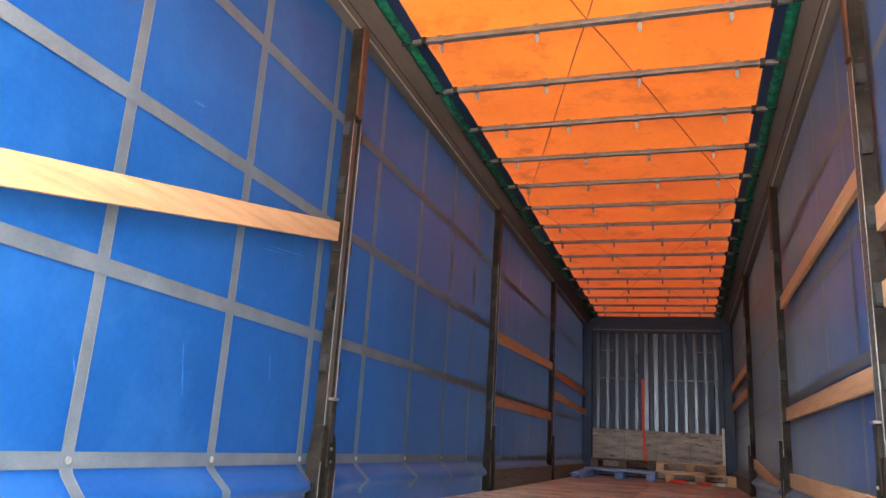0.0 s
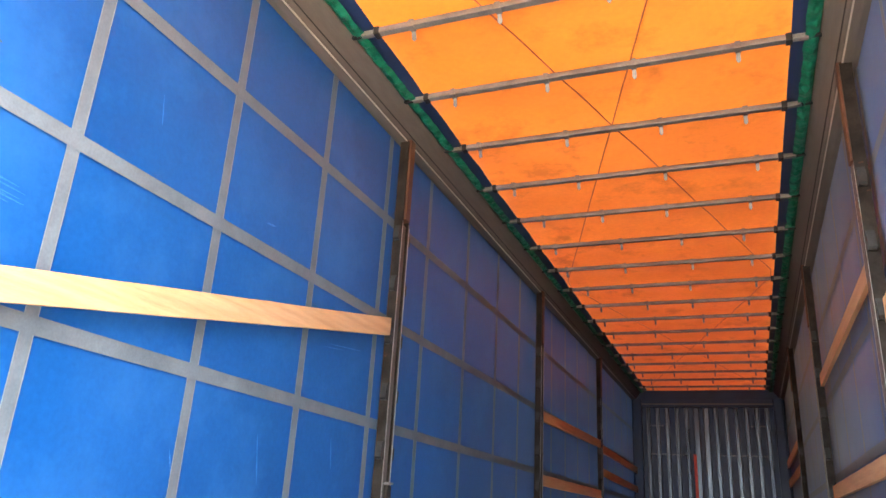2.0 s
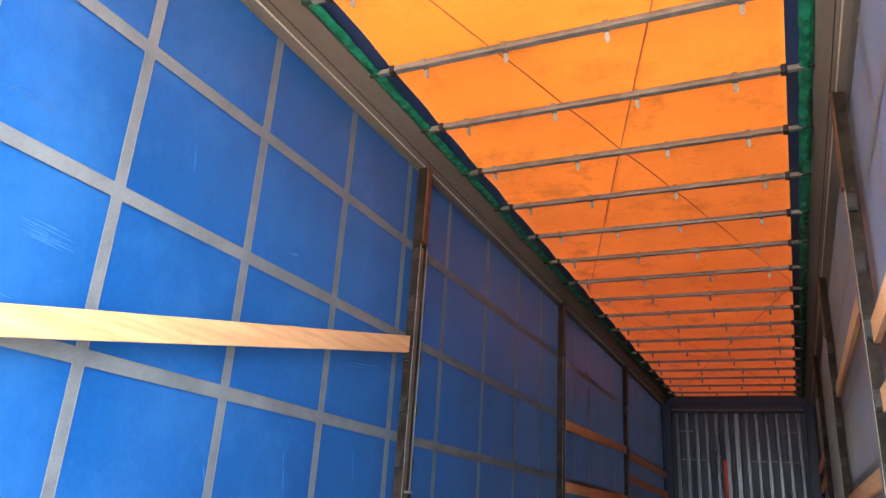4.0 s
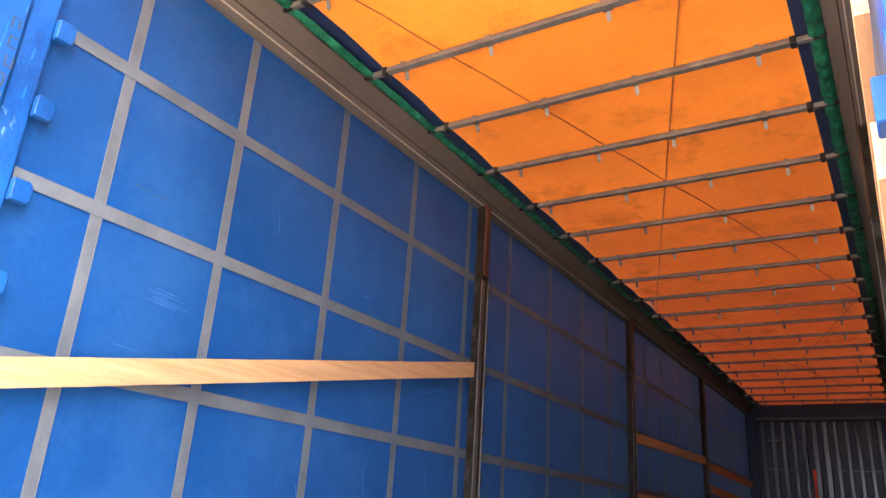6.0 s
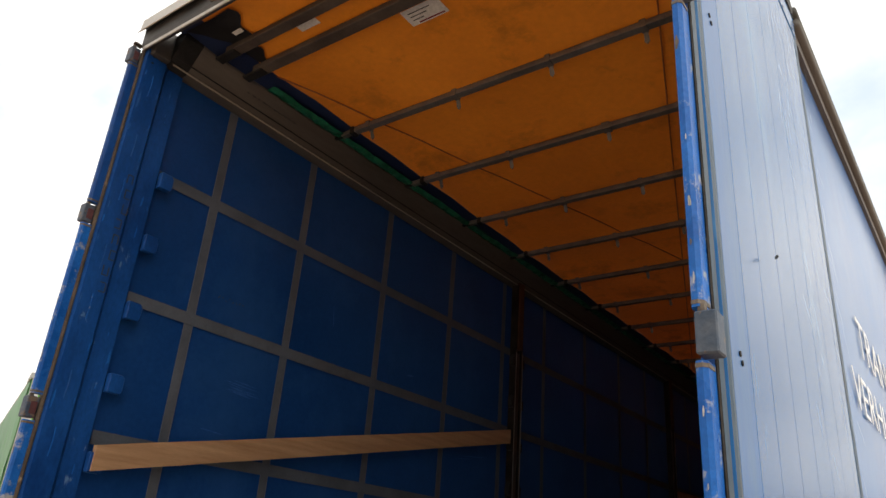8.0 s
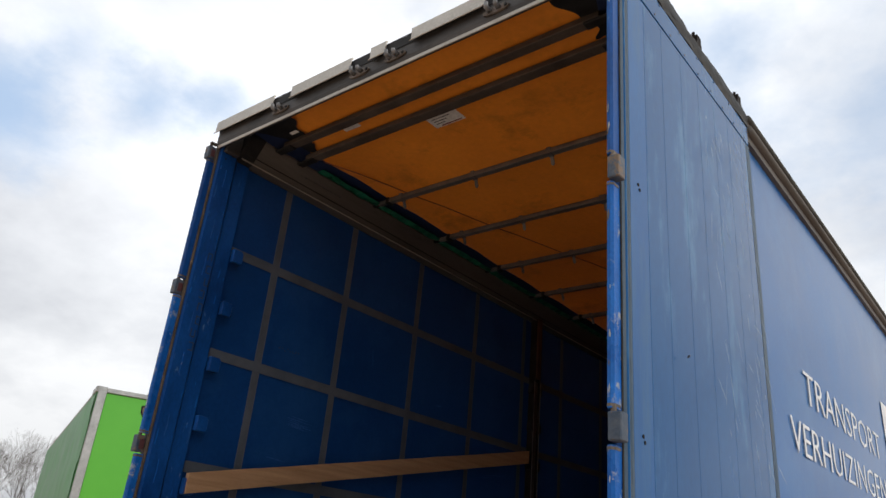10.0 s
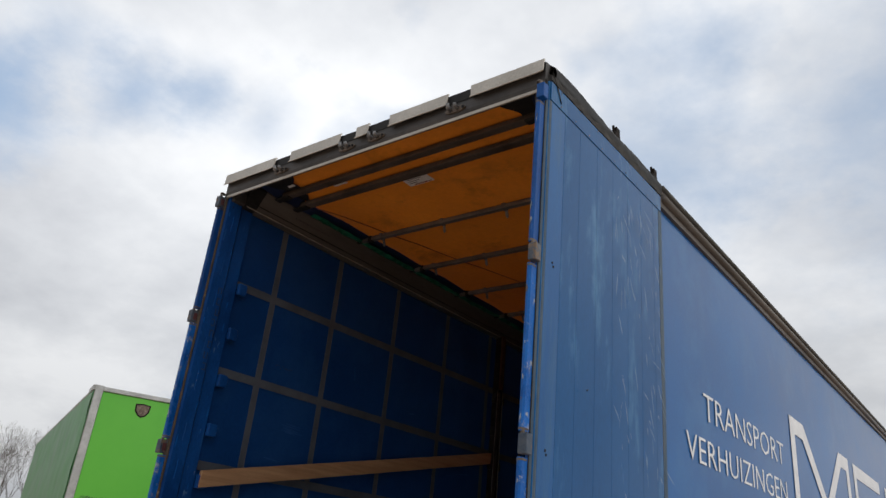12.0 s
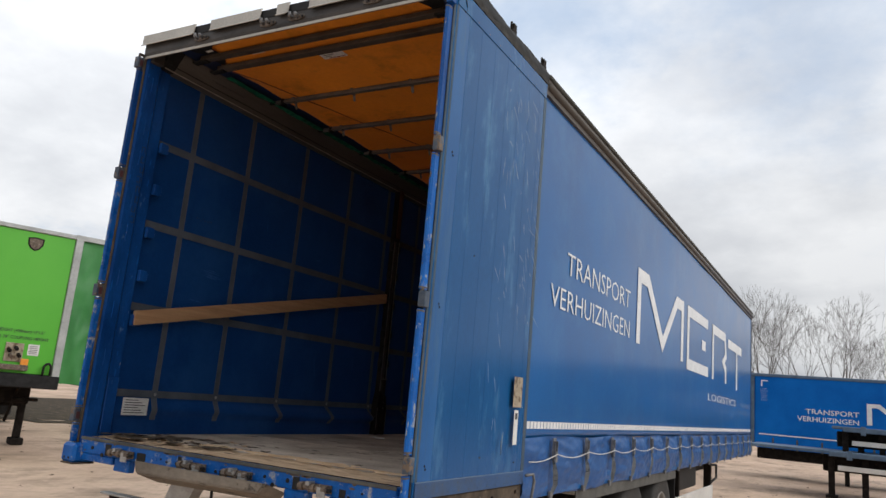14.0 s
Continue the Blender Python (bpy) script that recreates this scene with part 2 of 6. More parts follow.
BOW_STEEL = surface("dull_roof_bow_steel", (0.10, 0.094, 0.088), (0.20, 0.192, 0.183), 0.5, metal=0.3, coarse=9, fine=110, bump=0.2)
STEEL = surface("galvanised_steel", (0.26, 0.26, 0.255), (0.46, 0.46, 0.445), 0.45, metal=0.6, coarse=9, fine=110, bump=0.2)
DARK_STEEL = surface("dark_rusted_steel", (0.007, 0.006, 0.0055), (0.028, 0.023, 0.020), 0.6, coarse=8, fine=90, bump=0.35, speck=(0.075, 0.030, 0.015), speck_scale=10, speck_at=0.64, shine=0.06)
BLACK = surface("black_plastic", (0.012, 0.012, 0.013), (0.03, 0.03, 0.03), 0.55, coarse=9, fine=100, bump=0.2, shine=0.15)
RUST = surface("rusty_metal", (0.060, 0.040, 0.029), (0.23, 0.180, 0.140), 0.65, metal=0.3, coarse=22, fine=120, bump=0.4, speck=(0.42, 0.40, 0.37), speck_scale=24, speck_at=0.60)
HINGE = surface("worn_hinge_steel", (0.03, 0.055, 0.095), (0.12, 0.135, 0.155), 0.6, metal=0.1, coarse=14, fine=90, bump=0.3, speck=(0.17, 0.125, 0.09), speck_scale=16, speck_at=0.54, shine=0.3)
FLAP = surface("beige_aluminium_flap", (0.34, 0.315, 0.275), (0.50, 0.47, 0.42), 0.42, metal=0.45, coarse=4, fine=80, bump=0.12)
KEEPER = surface("dark_rusty_keeper", (0.045, 0.036, 0.030), (0.19, 0.155, 0.125), 0.6, metal=0.3, coarse=18, fine=120, bump=0.4)
BEAM = surface("dark_brown_roof_beam", (0.045, 0.034, 0.027), (0.10, 0.082, 0.068), 0.6, coarse=6, fine=80, bump=0.2, shine=0.3)
MESH_GREEN = surface("green_fabric", (0.003, 0.046, 0.028), (0.019, 0.185, 0.108), 0.45, coarse=14, fine=120, bump=0.4, shine=0.2)
NAVY = surface("navy_border_sheet", (0.006, 0.014, 0.05), (0.012, 0.026, 0.085), 0.55, coarse=4, fine=60, bump=0.1)
CORD = surface("red_brown_cord", (0.26, 0.085, 0.03), (0.36, 0.13, 0.05), 0.7, coarse=20, fine=150)
KICK_WOOD = surface("grey_brown_timber", (0.085, 0.075, 0.06), (0.17, 0.145, 0.115), 0.75, coarse=3, fine=40, bump=0.25, stretch=(14, 0.8, 14), speck=(0.04, 0.034, 0.028), speck_scale=1.6, speck_at=0.6)
TIMBER = surface("pale_timber", (0.40, 0.222, 0.112), (0.57, 0.352, 0.192), 0.6, coarse=3, fine=40, bump=0.25, stretch=(14, 0.8, 14), speck=(0.20, 0.09, 0.035), speck_scale=1.6, speck_at=0.68, each=0.12, grain_mix=0.25)
PALLET_WOOD = surface("pallet_timber", (0.34, 0.22, 0.12), (0.52, 0.36, 0.21), 0.7, coarse=4, fine=50, bump=0.35, stretch=(2, 12, 12), each=0.2)
FLOOR_WOOD = surface("worn_floor_plywood", (0.31, 0.258, 0.204), (0.68, 0.60, 0.50), 0.7, coarse=2.2, fine=55, bump=0.4, stretch=(1, 1, 1), speck=(0.07, 0.058, 0.046), speck_scale=5, speck_at=0.60, each=0.14, spread=0.16)
DIRT = surface("dark_dirt_crust", (0.045, 0.036, 0.028), (0.13, 0.102, 0.076), 0.9, coarse=9, fine=60, bump=0.8, speck=(0.24, 0.18, 0.12), speck_scale=12, speck_at=0.60, shine=0.2)
RAW_EDGE = surface("splintered_edge_wood", (0.36, 0.23, 0.135), (0.74, 0.56, 0.37), 0.8, coarse=5, fine=60, bump=0.6, stretch=(0.8, 8, 4), speck=(0.09, 0.06, 0.04), speck_scale=4, speck_at=0.62)
HEAD_PLY = surface("stained_headboard_plywood", (0.17, 0.155, 0.135), (0.42, 0.395, 0.35), 0.7, coarse=3, fine=50, bump=0.3, stretch=(1, 1, 5), speck=(0.05, 0.043, 0.036), speck_scale=6, speck_at=0.57)
DARK_WOOD = surface("dark_pallet_timber", (0.05, 0.038, 0.028), (0.12, 0.095, 0.07), 0.8, coarse=4, fine=50, bump=0.35, stretch=(2, 12, 12))
PLY_GREY = surface("weathered_grey_plywood", (0.125, 0.105, 0.083), (0.275, 0.238, 0.192), 0.7, coarse=4, fine=50, bump=0.3, stretch=(0.6, 2, 1), speck=(0.045, 0.036, 0.028), speck_scale=7, speck_at=0.58)
CHANNEL = surface("scraped_post_channel", (0.045, 0.041, 0.038), (0.105, 0.098, 0.090), 0.5, metal=0.2, coarse=6, fine=90, bump=0.2, stretch=(1, 1, 0.2), shine=0.3)
RUST_DARK = surface("rust_brown_sleeve", (0.030, 0.016, 0.011), (0.11, 0.050, 0.030), 0.65, coarse=7, fine=90, bump=0.3, shine=0.2)
RIB = surface("bare_steel_ribs", (0.008, 0.014, 0.030), (0.085, 0.105, 0.135), 0.3, metal=0.5, coarse=2.2, fine=70, bump=0.15, stretch=(1.6, 1, 0.25), spread=0.12)
DARK_BLUE = surface("dark_blue_headboard_paint", (0.002, 0.012, 0.042), (0.004, 0.022, 0.075), 0.4, coarse=3, fine=70, bump=0.12, speck=(0.03, 0.036, 0.05), speck_scale=12, speck_at=0.68, shine=0.2)
DULL_RED = surface("dull_red_rubber", (0.055, 0.018, 0.020), (0.10, 0.03, 0.032), 0.7)
WHITE_PRINT = surface("white_print", (0.62, 0.65, 0.68), (0.78, 0.80, 0.82), 0.5, coarse=6, fine=80, bump=0.08)
PAPER = surface("white_label_paper", (0.60, 0.60, 0.58), (0.74, 0.74, 0.72), 0.6, coarse=20, fine=90, bump=0.1)
SCUFF = surface("rubbed_blue", (0.10, 0.18, 0.30), (0.20, 0.27, 0.37), 0.4, coarse=30, fine=120)
INK = surface("dark_ink", (0.02, 0.02, 0.025), (0.04, 0.04, 0.045), 0.6)
TAN_LABEL = surface("faded_tan_label", (0.24, 0.195, 0.135), (0.42, 0.36, 0.27), 0.7, coarse=14, fine=90, speck=(0.13, 0.085, 0.05), speck_scale=11, speck_at=0.53)
RED_PLASTIC = surface("red_lens", (0.16, 0.012, 0.012), (0.27, 0.022, 0.020), 0.25, coat=0.4)
RED_STRAP = surface("red_webbing", (0.55, 0.045, 0.03), (0.75, 0.08, 0.05), 0.7, coarse=12, fine=140)
AMBER = surface("amber_lens", (0.75, 0.25, 0.03), (0.85, 0.33, 0.05), 0.3, coat=0.4)
BLUE_PLASTIC = surface("blue_pallet_plastic", (0.10, 0.20, 0.46), (0.20, 0.32, 0.60), 0.5, coarse=7, fine=80, bump=0.2)
GREEN_SIDE = surface("lime_green_panel", (0.085, 0.40, 0.032), (0.12, 0.475, 0.045), 0.4, coarse=0.6, fine=60, bump=0.02, grain_mix=0.08)
GREEN_TARP = surface("dull_green_tarpaulin", (0.030, 0.175, 0.040), (0.055, 0.26, 0.065), 0.45, coarse=1.4, fine=60, bump=0.12, grain_mix=0.15)
GREY_POST = surface("grey_post_metal", (0.33, 0.34, 0.33), (0.50, 0.51, 0.50), 0.5, metal=0.3, coarse=5, fine=70, bump=0.15)
TYRE = surface("tyre_rubber", (0.016, 0.016, 0.016), (0.04, 0.038, 0.035), 0.8, coarse=10, fine=80, bump=0.4)
RIM = surface("dusty_steel_rim", (0.16, 0.15, 0.14), (0.34, 0.33, 0.31), 0.6, metal=0.3, coarse=9, fine=70)
WHITE_PANEL = surface("dirty_white_panel", (0.50, 0.49, 0.47), (0.68, 0.67, 0.64), 0.5, coarse=4, fine=60, bump=0.1)
FAR_BLUE = surface("blue_trailer_sheet", (0.003, 0.105, 0.42), (0.006, 0.150, 0.55), 0.45, coarse=1.0, fine=30, bump=0.06, speck=(0.10, 0.24, 0.56), speck_scale=3.0, speck_at=0.72, grain_mix=0.12, shine=0.08)
FLATBED_BLUE = surface("dusty_blue_frame", (0.05, 0.09, 0.15), (0.11, 0.17, 0.25), 0.6, coarse=6, fine=50)
BARK = surface("bare_bark", (0.070, 0.063, 0.056), (0.130, 0.118, 0.106), 0.9, coarse=6, fine=40, bump=0.3)
LITTER = surface("dark_leaf_litter", (0.032, 0.025, 0.017), (0.085, 0.066, 0.045), 0.95, coarse=2.5, fine=30, bump=0.8, speck=(0.20, 0.145, 0.095), speck_scale=5, speck_at=0.60, shine=0.1)
SAND = surface("sandy_yard", (0.37, 0.250, 0.168), (0.64, 0.468, 0.346), 0.9, coarse=0.28, fine=14, bump=0.5, stretch=(1.0, 0.5, 1), speck=(0.24, 0.17, 0.115), speck_scale=0.9, speck_at=0.50, speck_soft=0.16)


# ---- building helpers ----
def box(bm, x0, x1, y0, y1, z0, z1):
    v = [bm.verts.new((x, y, z)) for z in (z0, z1) for y in (y0, y1) for x in (x0, x1)]
    for f in ((0, 2, 3, 1), (4, 5, 7, 6), (0, 1, 5, 4), (2, 6, 7, 3), (0, 4, 6, 2), (1, 3, 7, 5)):
        bm.faces.new([v[i] for i in f])
    return v


def soft_box(x0, x1, y0, y1, z0, z1, edge=0.004, segments=1):
    bm = bmesh.new()
    box(bm, x0, x1, y0, y1, z0, z1)
    bmesh.ops.bevel(bm, geom=bm.edges[:], offset=edge, segments=segments, affect="EDGES")
    return bm


def prism(bm, profile, place, a, b):
    """Extrude a 2D outline from a to b; place(u, v, w) gives the point."""
    n = len(profile)
    lo = [bm.verts.new(place(u, v, a)) for u, v in profile]
    hi = [bm.verts.new(place(u, v, b)) for u, v in profile]
    bm.faces.new(lo)
    bm.faces.new(hi[::-1])
    for i in range(n):
        bm.faces.new((lo[i], hi[i], hi[(i + 1) % n], lo[(i + 1) % n]))


def tube(bm, points, radius, sides=8):
    """A round bar along a line of points; radius is a number or one for each point."""
    points = [Vector(p) for p in points]
    rings = []
    for i, p in enumerate(points):
        d = (points[min(i + 1, len(points) - 1)] - points[max(i - 1, 0)]).normalized()
        u = d.orthogonal().normalized() if i == 0 else (rings_u - d * rings_u.dot(d)).normalized()
        rings_u = u
        w = d.cross(u)
        r = radius[i] if isinstance(radius, (list, tuple)) else radius
        rings.append([bm.verts.new(p + r * (math.cos(2 * math.pi * k / sides) * u + math.sin(2 * math.pi * k / sides) * w)) for k in range(sides)])
    for a, b in zip(rings, rings[1:]):
        for k in range(sides):
            bm.faces.new((a[k], a[(k + 1) % sides], b[(k + 1) % sides], b[k]))
    bm.faces.new(rings[0][::-1])
    bm.faces.new(rings[-1])


def sheet(bm, nu, nv, at):
    """A grid of nu x nv quads; at(u, v) with u, v from 0 to 1 gives the point."""
    g = [[bm.verts.new(at(i / nu, j / nv)) for j in range(nv + 1)] for i in range(nu + 1)]
    for i in range(nu):
        for j in range(nv):
            bm.faces.new((g[i][j], g[i + 1][j], g[i + 1][j + 1], g[i][j + 1]))


def world_of(o):
    m = o.matrix_basis.copy()
    return world_of(o.parent) @ o.matrix_parent_inverse @ m if o.parent else m


def thing(name, at, label, category, group="", kind=""):
    o = new(name)
    o.empty_display_size = 0.2
    o.matrix_basis = Matrix.Translation(at)
    return tagged(o, label, category, group, kind)


def link_mesh(name, me, parent, label="", m=None):
    o = new(name, me)
    if m is not None:
        o.matrix_basis = m
    if parent:
        o.parent = parent
        o.matrix_parent_inverse = world_of(parent).inverted()
    return tagged(o, label)


def to_mesh(name, bm, material, smooth=False):
    bmesh.ops.recalc_face_normals(bm, faces=bm.faces[:])
    me = bpy.data.meshes.new(name)
    bm.to_mesh(me)
    bm.free()
    me.materials.append(material)
    if smooth:
        for p in me.polygons:
            p.use_smooth = True
    return me


def part(name, bm, material, parent, label="", smooth=False):
    return link_mesh(name, to_mesh(name, bm, material, smooth), parent, label)


def single(name, bm, material, label, category, group="", kind="", smooth=False):
    return tagged(part(name, bm, material, None, label, smooth), label, category, group, kind)


def plain_box(name, b, material, parent, label="", edge=0.004):
    return part(name, soft_box(*b, edge), material, parent, label)


def lettering(name, body, width, height, m, material, parent, label="", weight=-0.009):
    """Words in the built-in font, stretched to a width and height, with its lower left corner at m."""
    c = bpy.data.curves.new(name, "FONT")
    c.body, c.resolution_u, c.extrude, c.offset = body, 2, 0.0006, weight
    tmp = new(name + "_outline", c)
    bpy.context.view_layer.update()
    me = bpy.data.meshes.new_from_object(tmp.evaluated_get(bpy.context.evaluated_depsgraph_get()))
    bpy.data.objects.remove(tmp)
    xs, ys = [v.co.x for v in me.vertices], [v.co.y for v in me.vertices]
    sx, sy = width / (max(xs) - min(xs)), height / (max(ys) - min(ys))
    fit_m = m @ Matrix.Diagonal((sx, sy, 1, 1)) @ Matrix.Translation((-min(xs), -min(ys), 0))
    me.transform(fit_m)
    me.materials.clear()
    me.materials.append(material)
    return link_mesh(name, me, parent, label)


FACING_RIGHT = Matrix(((0, 0, 1, 0), (1, 0, 0, 0), (0, 1, 0, 0), (0, 0, 0, 1)))     # words run along +y, read from +x
FACING_REAR = Matrix(((1, 0, 0, 0), (0, 0, -1, 0), (0, 1, 0, 0), (0, 0, 0, 1)))      # words run along +x, read from -y

# ---- yard ----
bm = bmesh.new()


def ground_at(u, v):
    x, y = (2 * u - 1) ** 3 * 400, (2 * v - 1) ** 3 * 400
    near = max(0.0, 1 - math.hypot(x, y - 8) / 60)
    return (x, y, 0.05 * near * (noise.noise((x * 0.25, y * 0.25, 0)) + 0.5 * noise.noise((x * 0.9, y * 0.6, 3))) - 0.03)


sheet(bm, 130, 130, ground_at)
single("ground", bm, SAND, "sandy yard of pale brown compacted dirt with tyre marks", "ground", kind="structure", smooth=True)

# leaves, twigs and small stones strewn over the sand
bm = bmesh.new()
bits = random.Random(5)
for k in range(900):
    x, y = bits.uniform(-20, 9), bits.uniform(-3, 22)
    near = max(0.0, 1 - math.hypot(x, y - 8) / 60)
    z = 0.05 * near * (noise.noise((x * 0.25, y * 0.25, 0)) + 0.5 * noise.noise((x * 0.9, y * 0.6, 3))) - 0.03
    a, s = bits.uniform(0, 6.3), bits.uniform(0.012, 0.045)
    c = Vector((x, y, z))
    ring = [bm.verts.new(c + Vector((s * r * math.cos(a + q), s * r * math.sin(a + q), -0.004))) for q, r in ((0, 1.4), (1.6, 0.6), (3.1, 1.2), (4.6, 0.5))]
    top = bm.verts.new(c + Vector((0, 0, s * bits.uniform(0.2, 0.5))))
    for i in range(4):
        bm.faces.new((ring[i], ring[(i + 1) % 4], top))
single("ground_litter", bm, LITTER, "scattered brown leaves and small stones on the sand", "litter", kind="stuff")

# ---- the curtain-sided trailer ----
FLOOR, LENGTH = 1.20, 13.50
trailer = thing("semi_trailer", (0, 6.8, 0), "blue curtain-sided semi-trailer with open rear doors standing on sand", "trailer")


def curtain_x(side, y, z):
    """The hanging side sheet: nearly flat above, pushed in over the lowest stretch."""
    wave = 0.0012 * math.sin(y * 2.1 + side) + 0.0022 * noise.noise((y * 0.8, z * 0.9, 5 * side))
    f = max(0.0, min(1.0, (1.450 - z) / 0.085)) * max(0.0, min(1.0, (z - 1.12) / 0.07))
    pin = min(1.0, min(abs(y - p) for p in (3.385, 6.68, 9.90)) / 0.15)
    deep = 0.022 + 0.078 * max(0.0, min(1.0, (y - 0.35) / 2.2)) * pin
    low = f * (deep + 0.008 * noise.noise((y * 1.3, z * 5, 9 + side)) + 0.010 * math.sin(y * 4.4) * min(1.0, max(0.0, (1.45 - z) * 6)) * pin)
    low *= 1 - 0.5 * max(0.0, min(1.0, (1.352 + 0.012 * math.sin(y * 1.9) - z) / 0.030))
    return side * (1.266 + wave - low)


V_BANDS = [0.545, 1.138, 1.848, 2.560, 3.262, 3.91, 4.68, 5.44, 6.12, 6.76, 7.38, 8.03, 8.69, 9.38, 10.07, 10.75, 11.44, 12.13, 12.8, 13.3]
H_BANDS = [3.265, 2.667, 2.073, 1.478]
curtains = {}
for side, word in ((-1, "left"), (1, "right")):
    bm = bmesh.new()
    sheet(bm, 190, 110, lambda u, v: (curtain_x(side, 0.02 + u * 13.5, 1.04 + v * 2.82), 0.02 + u * 13.5, 1.04 + v * 2.82))
    c = curtains[side] = part("side_curtain", bm, CURTAIN, trailer, "blue tarpaulin side curtain with grey reinforcing bands", True)
    for y in V_BANDS:
        bm = bmesh.new()
        w = 0.025
        cut = (-1.0, -0.86, 0.86, 1.0)
        sheet(bm, 3, 110, lambda u, v: (curtain_x(side, y + cut[round(3 * u)] * w, 1.30 + v * 2.52) - side * 0.0045, y + cut[round(3 * u)] * w, 1.30 + v * 2.52))
        for k, f in enumerate(bm.faces):
            f.material_index = 0 if 110 <= k < 220 else 1
        part("vertical_band", bm, BAND, c, "grey welded band", True).data.materials.append(BAND_EDGE)
    for z in H_BANDS:
        bm = bmesh.new()
        h = 0.028 if z > 1.6 else 0.025
        sheet(bm, 180, 1, lambda u, v: (curtain_x(side, 0.22 + u * 13.2, z + (v - 0.5) * 2 * h) - side * 0.007, 0.22 + u * 13.2, z + (v - 0.5) * 2 * h))
        part("horizontal_band", bm, BAND, c, "grey welded band", True)
    for y in V_BANDS:
        bm = bmesh.new()
        x = curtain_x(side, y, 1.478)
        tube(bm, [(x - side * 0.008, y, 1.478), (x - side * 0.013, y, 1.478)], 0.012, 10)
        part("rivet", bm, STEEL, c)

bm = bmesh.new()
sheet(bm, 190, 110, lambda u, v: (curtain_x(1, 0.02 + u * 13.5, 1.04 + v * 2.82) + 0.003, 0.02 + u * 13.5, 1.04 + v * 2.82))
part("outer_face", bm, OUTER, curtains[1], "weathered blue outer face", True)

# scuffs and pen marks on the left curtain
def scuff(y0, z0, y1, z1, w, material, label):
    bm = bmesh.new()
    a, b = Vector((y0, z0)), Vector((y1, z1))
    d = (b - a).normalized()
    n = Vector((-d.y, d.x)) * w / 2
    vs = []
    for k in range(7):
        p = a.lerp(b, k / 6)
        h = n * math.sin(math.pi * (k + 0.35) / 6.7) * random.uniform(0.6, 1.1)
        vs.append([bm.verts.new((curtain_x(-1, q.x, q.y) + 0.0022, q.x, q.y)) for q in (p - h, p + h)])
    for p, q in zip(vs, vs[1:]):
        bm.faces.new((p[0], q[0], q[1], p[1]))
    part("scuff", bm, material, curtains[-1], label)


for k in range(9):
    z = 2.385 + 0.007 * k + random.uniform(-0.003, 0.003)
    y = 0.80 + random.uniform(0, 0.05)
    scuff(y, z + 0.01, y + random.uniform(0.10, 0.2), z, 0.006, SMUDGE, "pale rubbed scuff")
for y0, z0, y1, z1, w in ((2.79, 2.394, 3.13, 2.43, 0.006), (2.74, 2.37, 2.95, 2.395, 0.004), (2.15, 2.79, 2.23, 2.80, 0.012), (1.80, 1.79, 1.83, 1.70, 0.008), (1.84, 1.80, 1.88, 1.74, 0.006),
                          (2.68, 2.10, 2.69, 2.04, 0.006), (1.45, 3.02, 1.47, 2.90, 0.008), (2.30, 1.90, 2.34, 1.70, 0.010), (2.9, 1.95, 2.93, 1.80, 0.008), (0.72, 2.2, 0.86, 2.19, 0.008)):
    scuff(y0, z0, y1, z1, w, SMUDGE, "pale scratch")
for k in range(8):
    y = 0.675 + 0.021 * k
    scuff(y, 2.815 + 0.012 * (k % 2), y + 0.012, 2.832 - 0.010 * (k % 3), 0.005, INK, "dark pen stroke")

# floor: panels with fine joints on a dark base
base = plain_box("cargo_floor", (-1.235, 1.235, 0.30, 13.46, 1.08, 1.185), DARK_STEEL, trailer, "worn brown plywood loading floor with scattered splinters")
me = to_mesh("floor_panel", soft_box(-0.614, 0.614, -0.610, 0.610, 1.17, FLOOR, 0.002), FLOOR_WOOD)
for i in range(2):
    for j in range(11):
        link_mesh("floor_panel", me, base, "", pose(-0.617 + 1.234 * i, 0.60 + 0.31 + 1.2195 * j - 0.0, 0))

# rear sill: folded steel beam with splintered wood behind it
sill = plain_box("rear_sill", (-1.20, 1.20, -0.02, 0.05, 1.095, 1.188), BLUE_WORN, trailer, "blue steel rear sill with chipped paint", 0.006)
bm = bmesh.new()
sheet(bm, 120, 6, lambda u, v: (-1.2 + 2.4 * u, 0.05 + 0.255 * v, 1.192 + 0.012 * v + 0.010 * noise.noise((u * 26, v * 5, 2)) * (0.3 + v)))
part("edge_board", bm, RAW_EDGE, trailer, "splintered pale wooden threshold board")
for k in range(60):
    bm = bmesh.new()
    x, y, a, s = random.uniform(-0.5, 1.1), random.gauss(0.30, 0.035), random.uniform(-0.35, 0.35), random.uniform(0.04, 0.20)
    tube(bm, [(x, y, 1.214), (x + s * math.cos(a), y + 0.4 * s * math.sin(a), 1.219)], [0.006, 0.002], 4)
    part("splinter", bm, RAW_EDGE, sill)
bm = bmesh.new()
nx, ny = 60, 36
grid = {}
for i in range(nx):
    for j in range(ny):
        x, y = -1.19 + 1.15 * i / nx, 0.055 + 0.62 * j / ny
        fall = 0.42 - 0.75 * i / nx - 0.5 * abs(j / ny - 0.35)
        if noise.noise((x * 6, y * 7, 4)) + 0.6 * noise.noise((x * 19, y * 21, 8)) + fall > 0:
            q = []
            for a, b in ((i, j), (i + 1, j), (i + 1, j + 1), (i, j + 1)):
                if (a, b) not in grid:
                    px, py = -1.19 + 1.15 * a / nx, 0.055 + 0.62 * b / ny
                    grid[a, b] = bm.verts.new((px, py, 1.2155 + 0.008 * noise.noise((px * 14, py * 14, 1)) - (0.010 if py > 0.32 else 0.0)))
                q.append(grid[a, b])
            bm.faces.new(q)
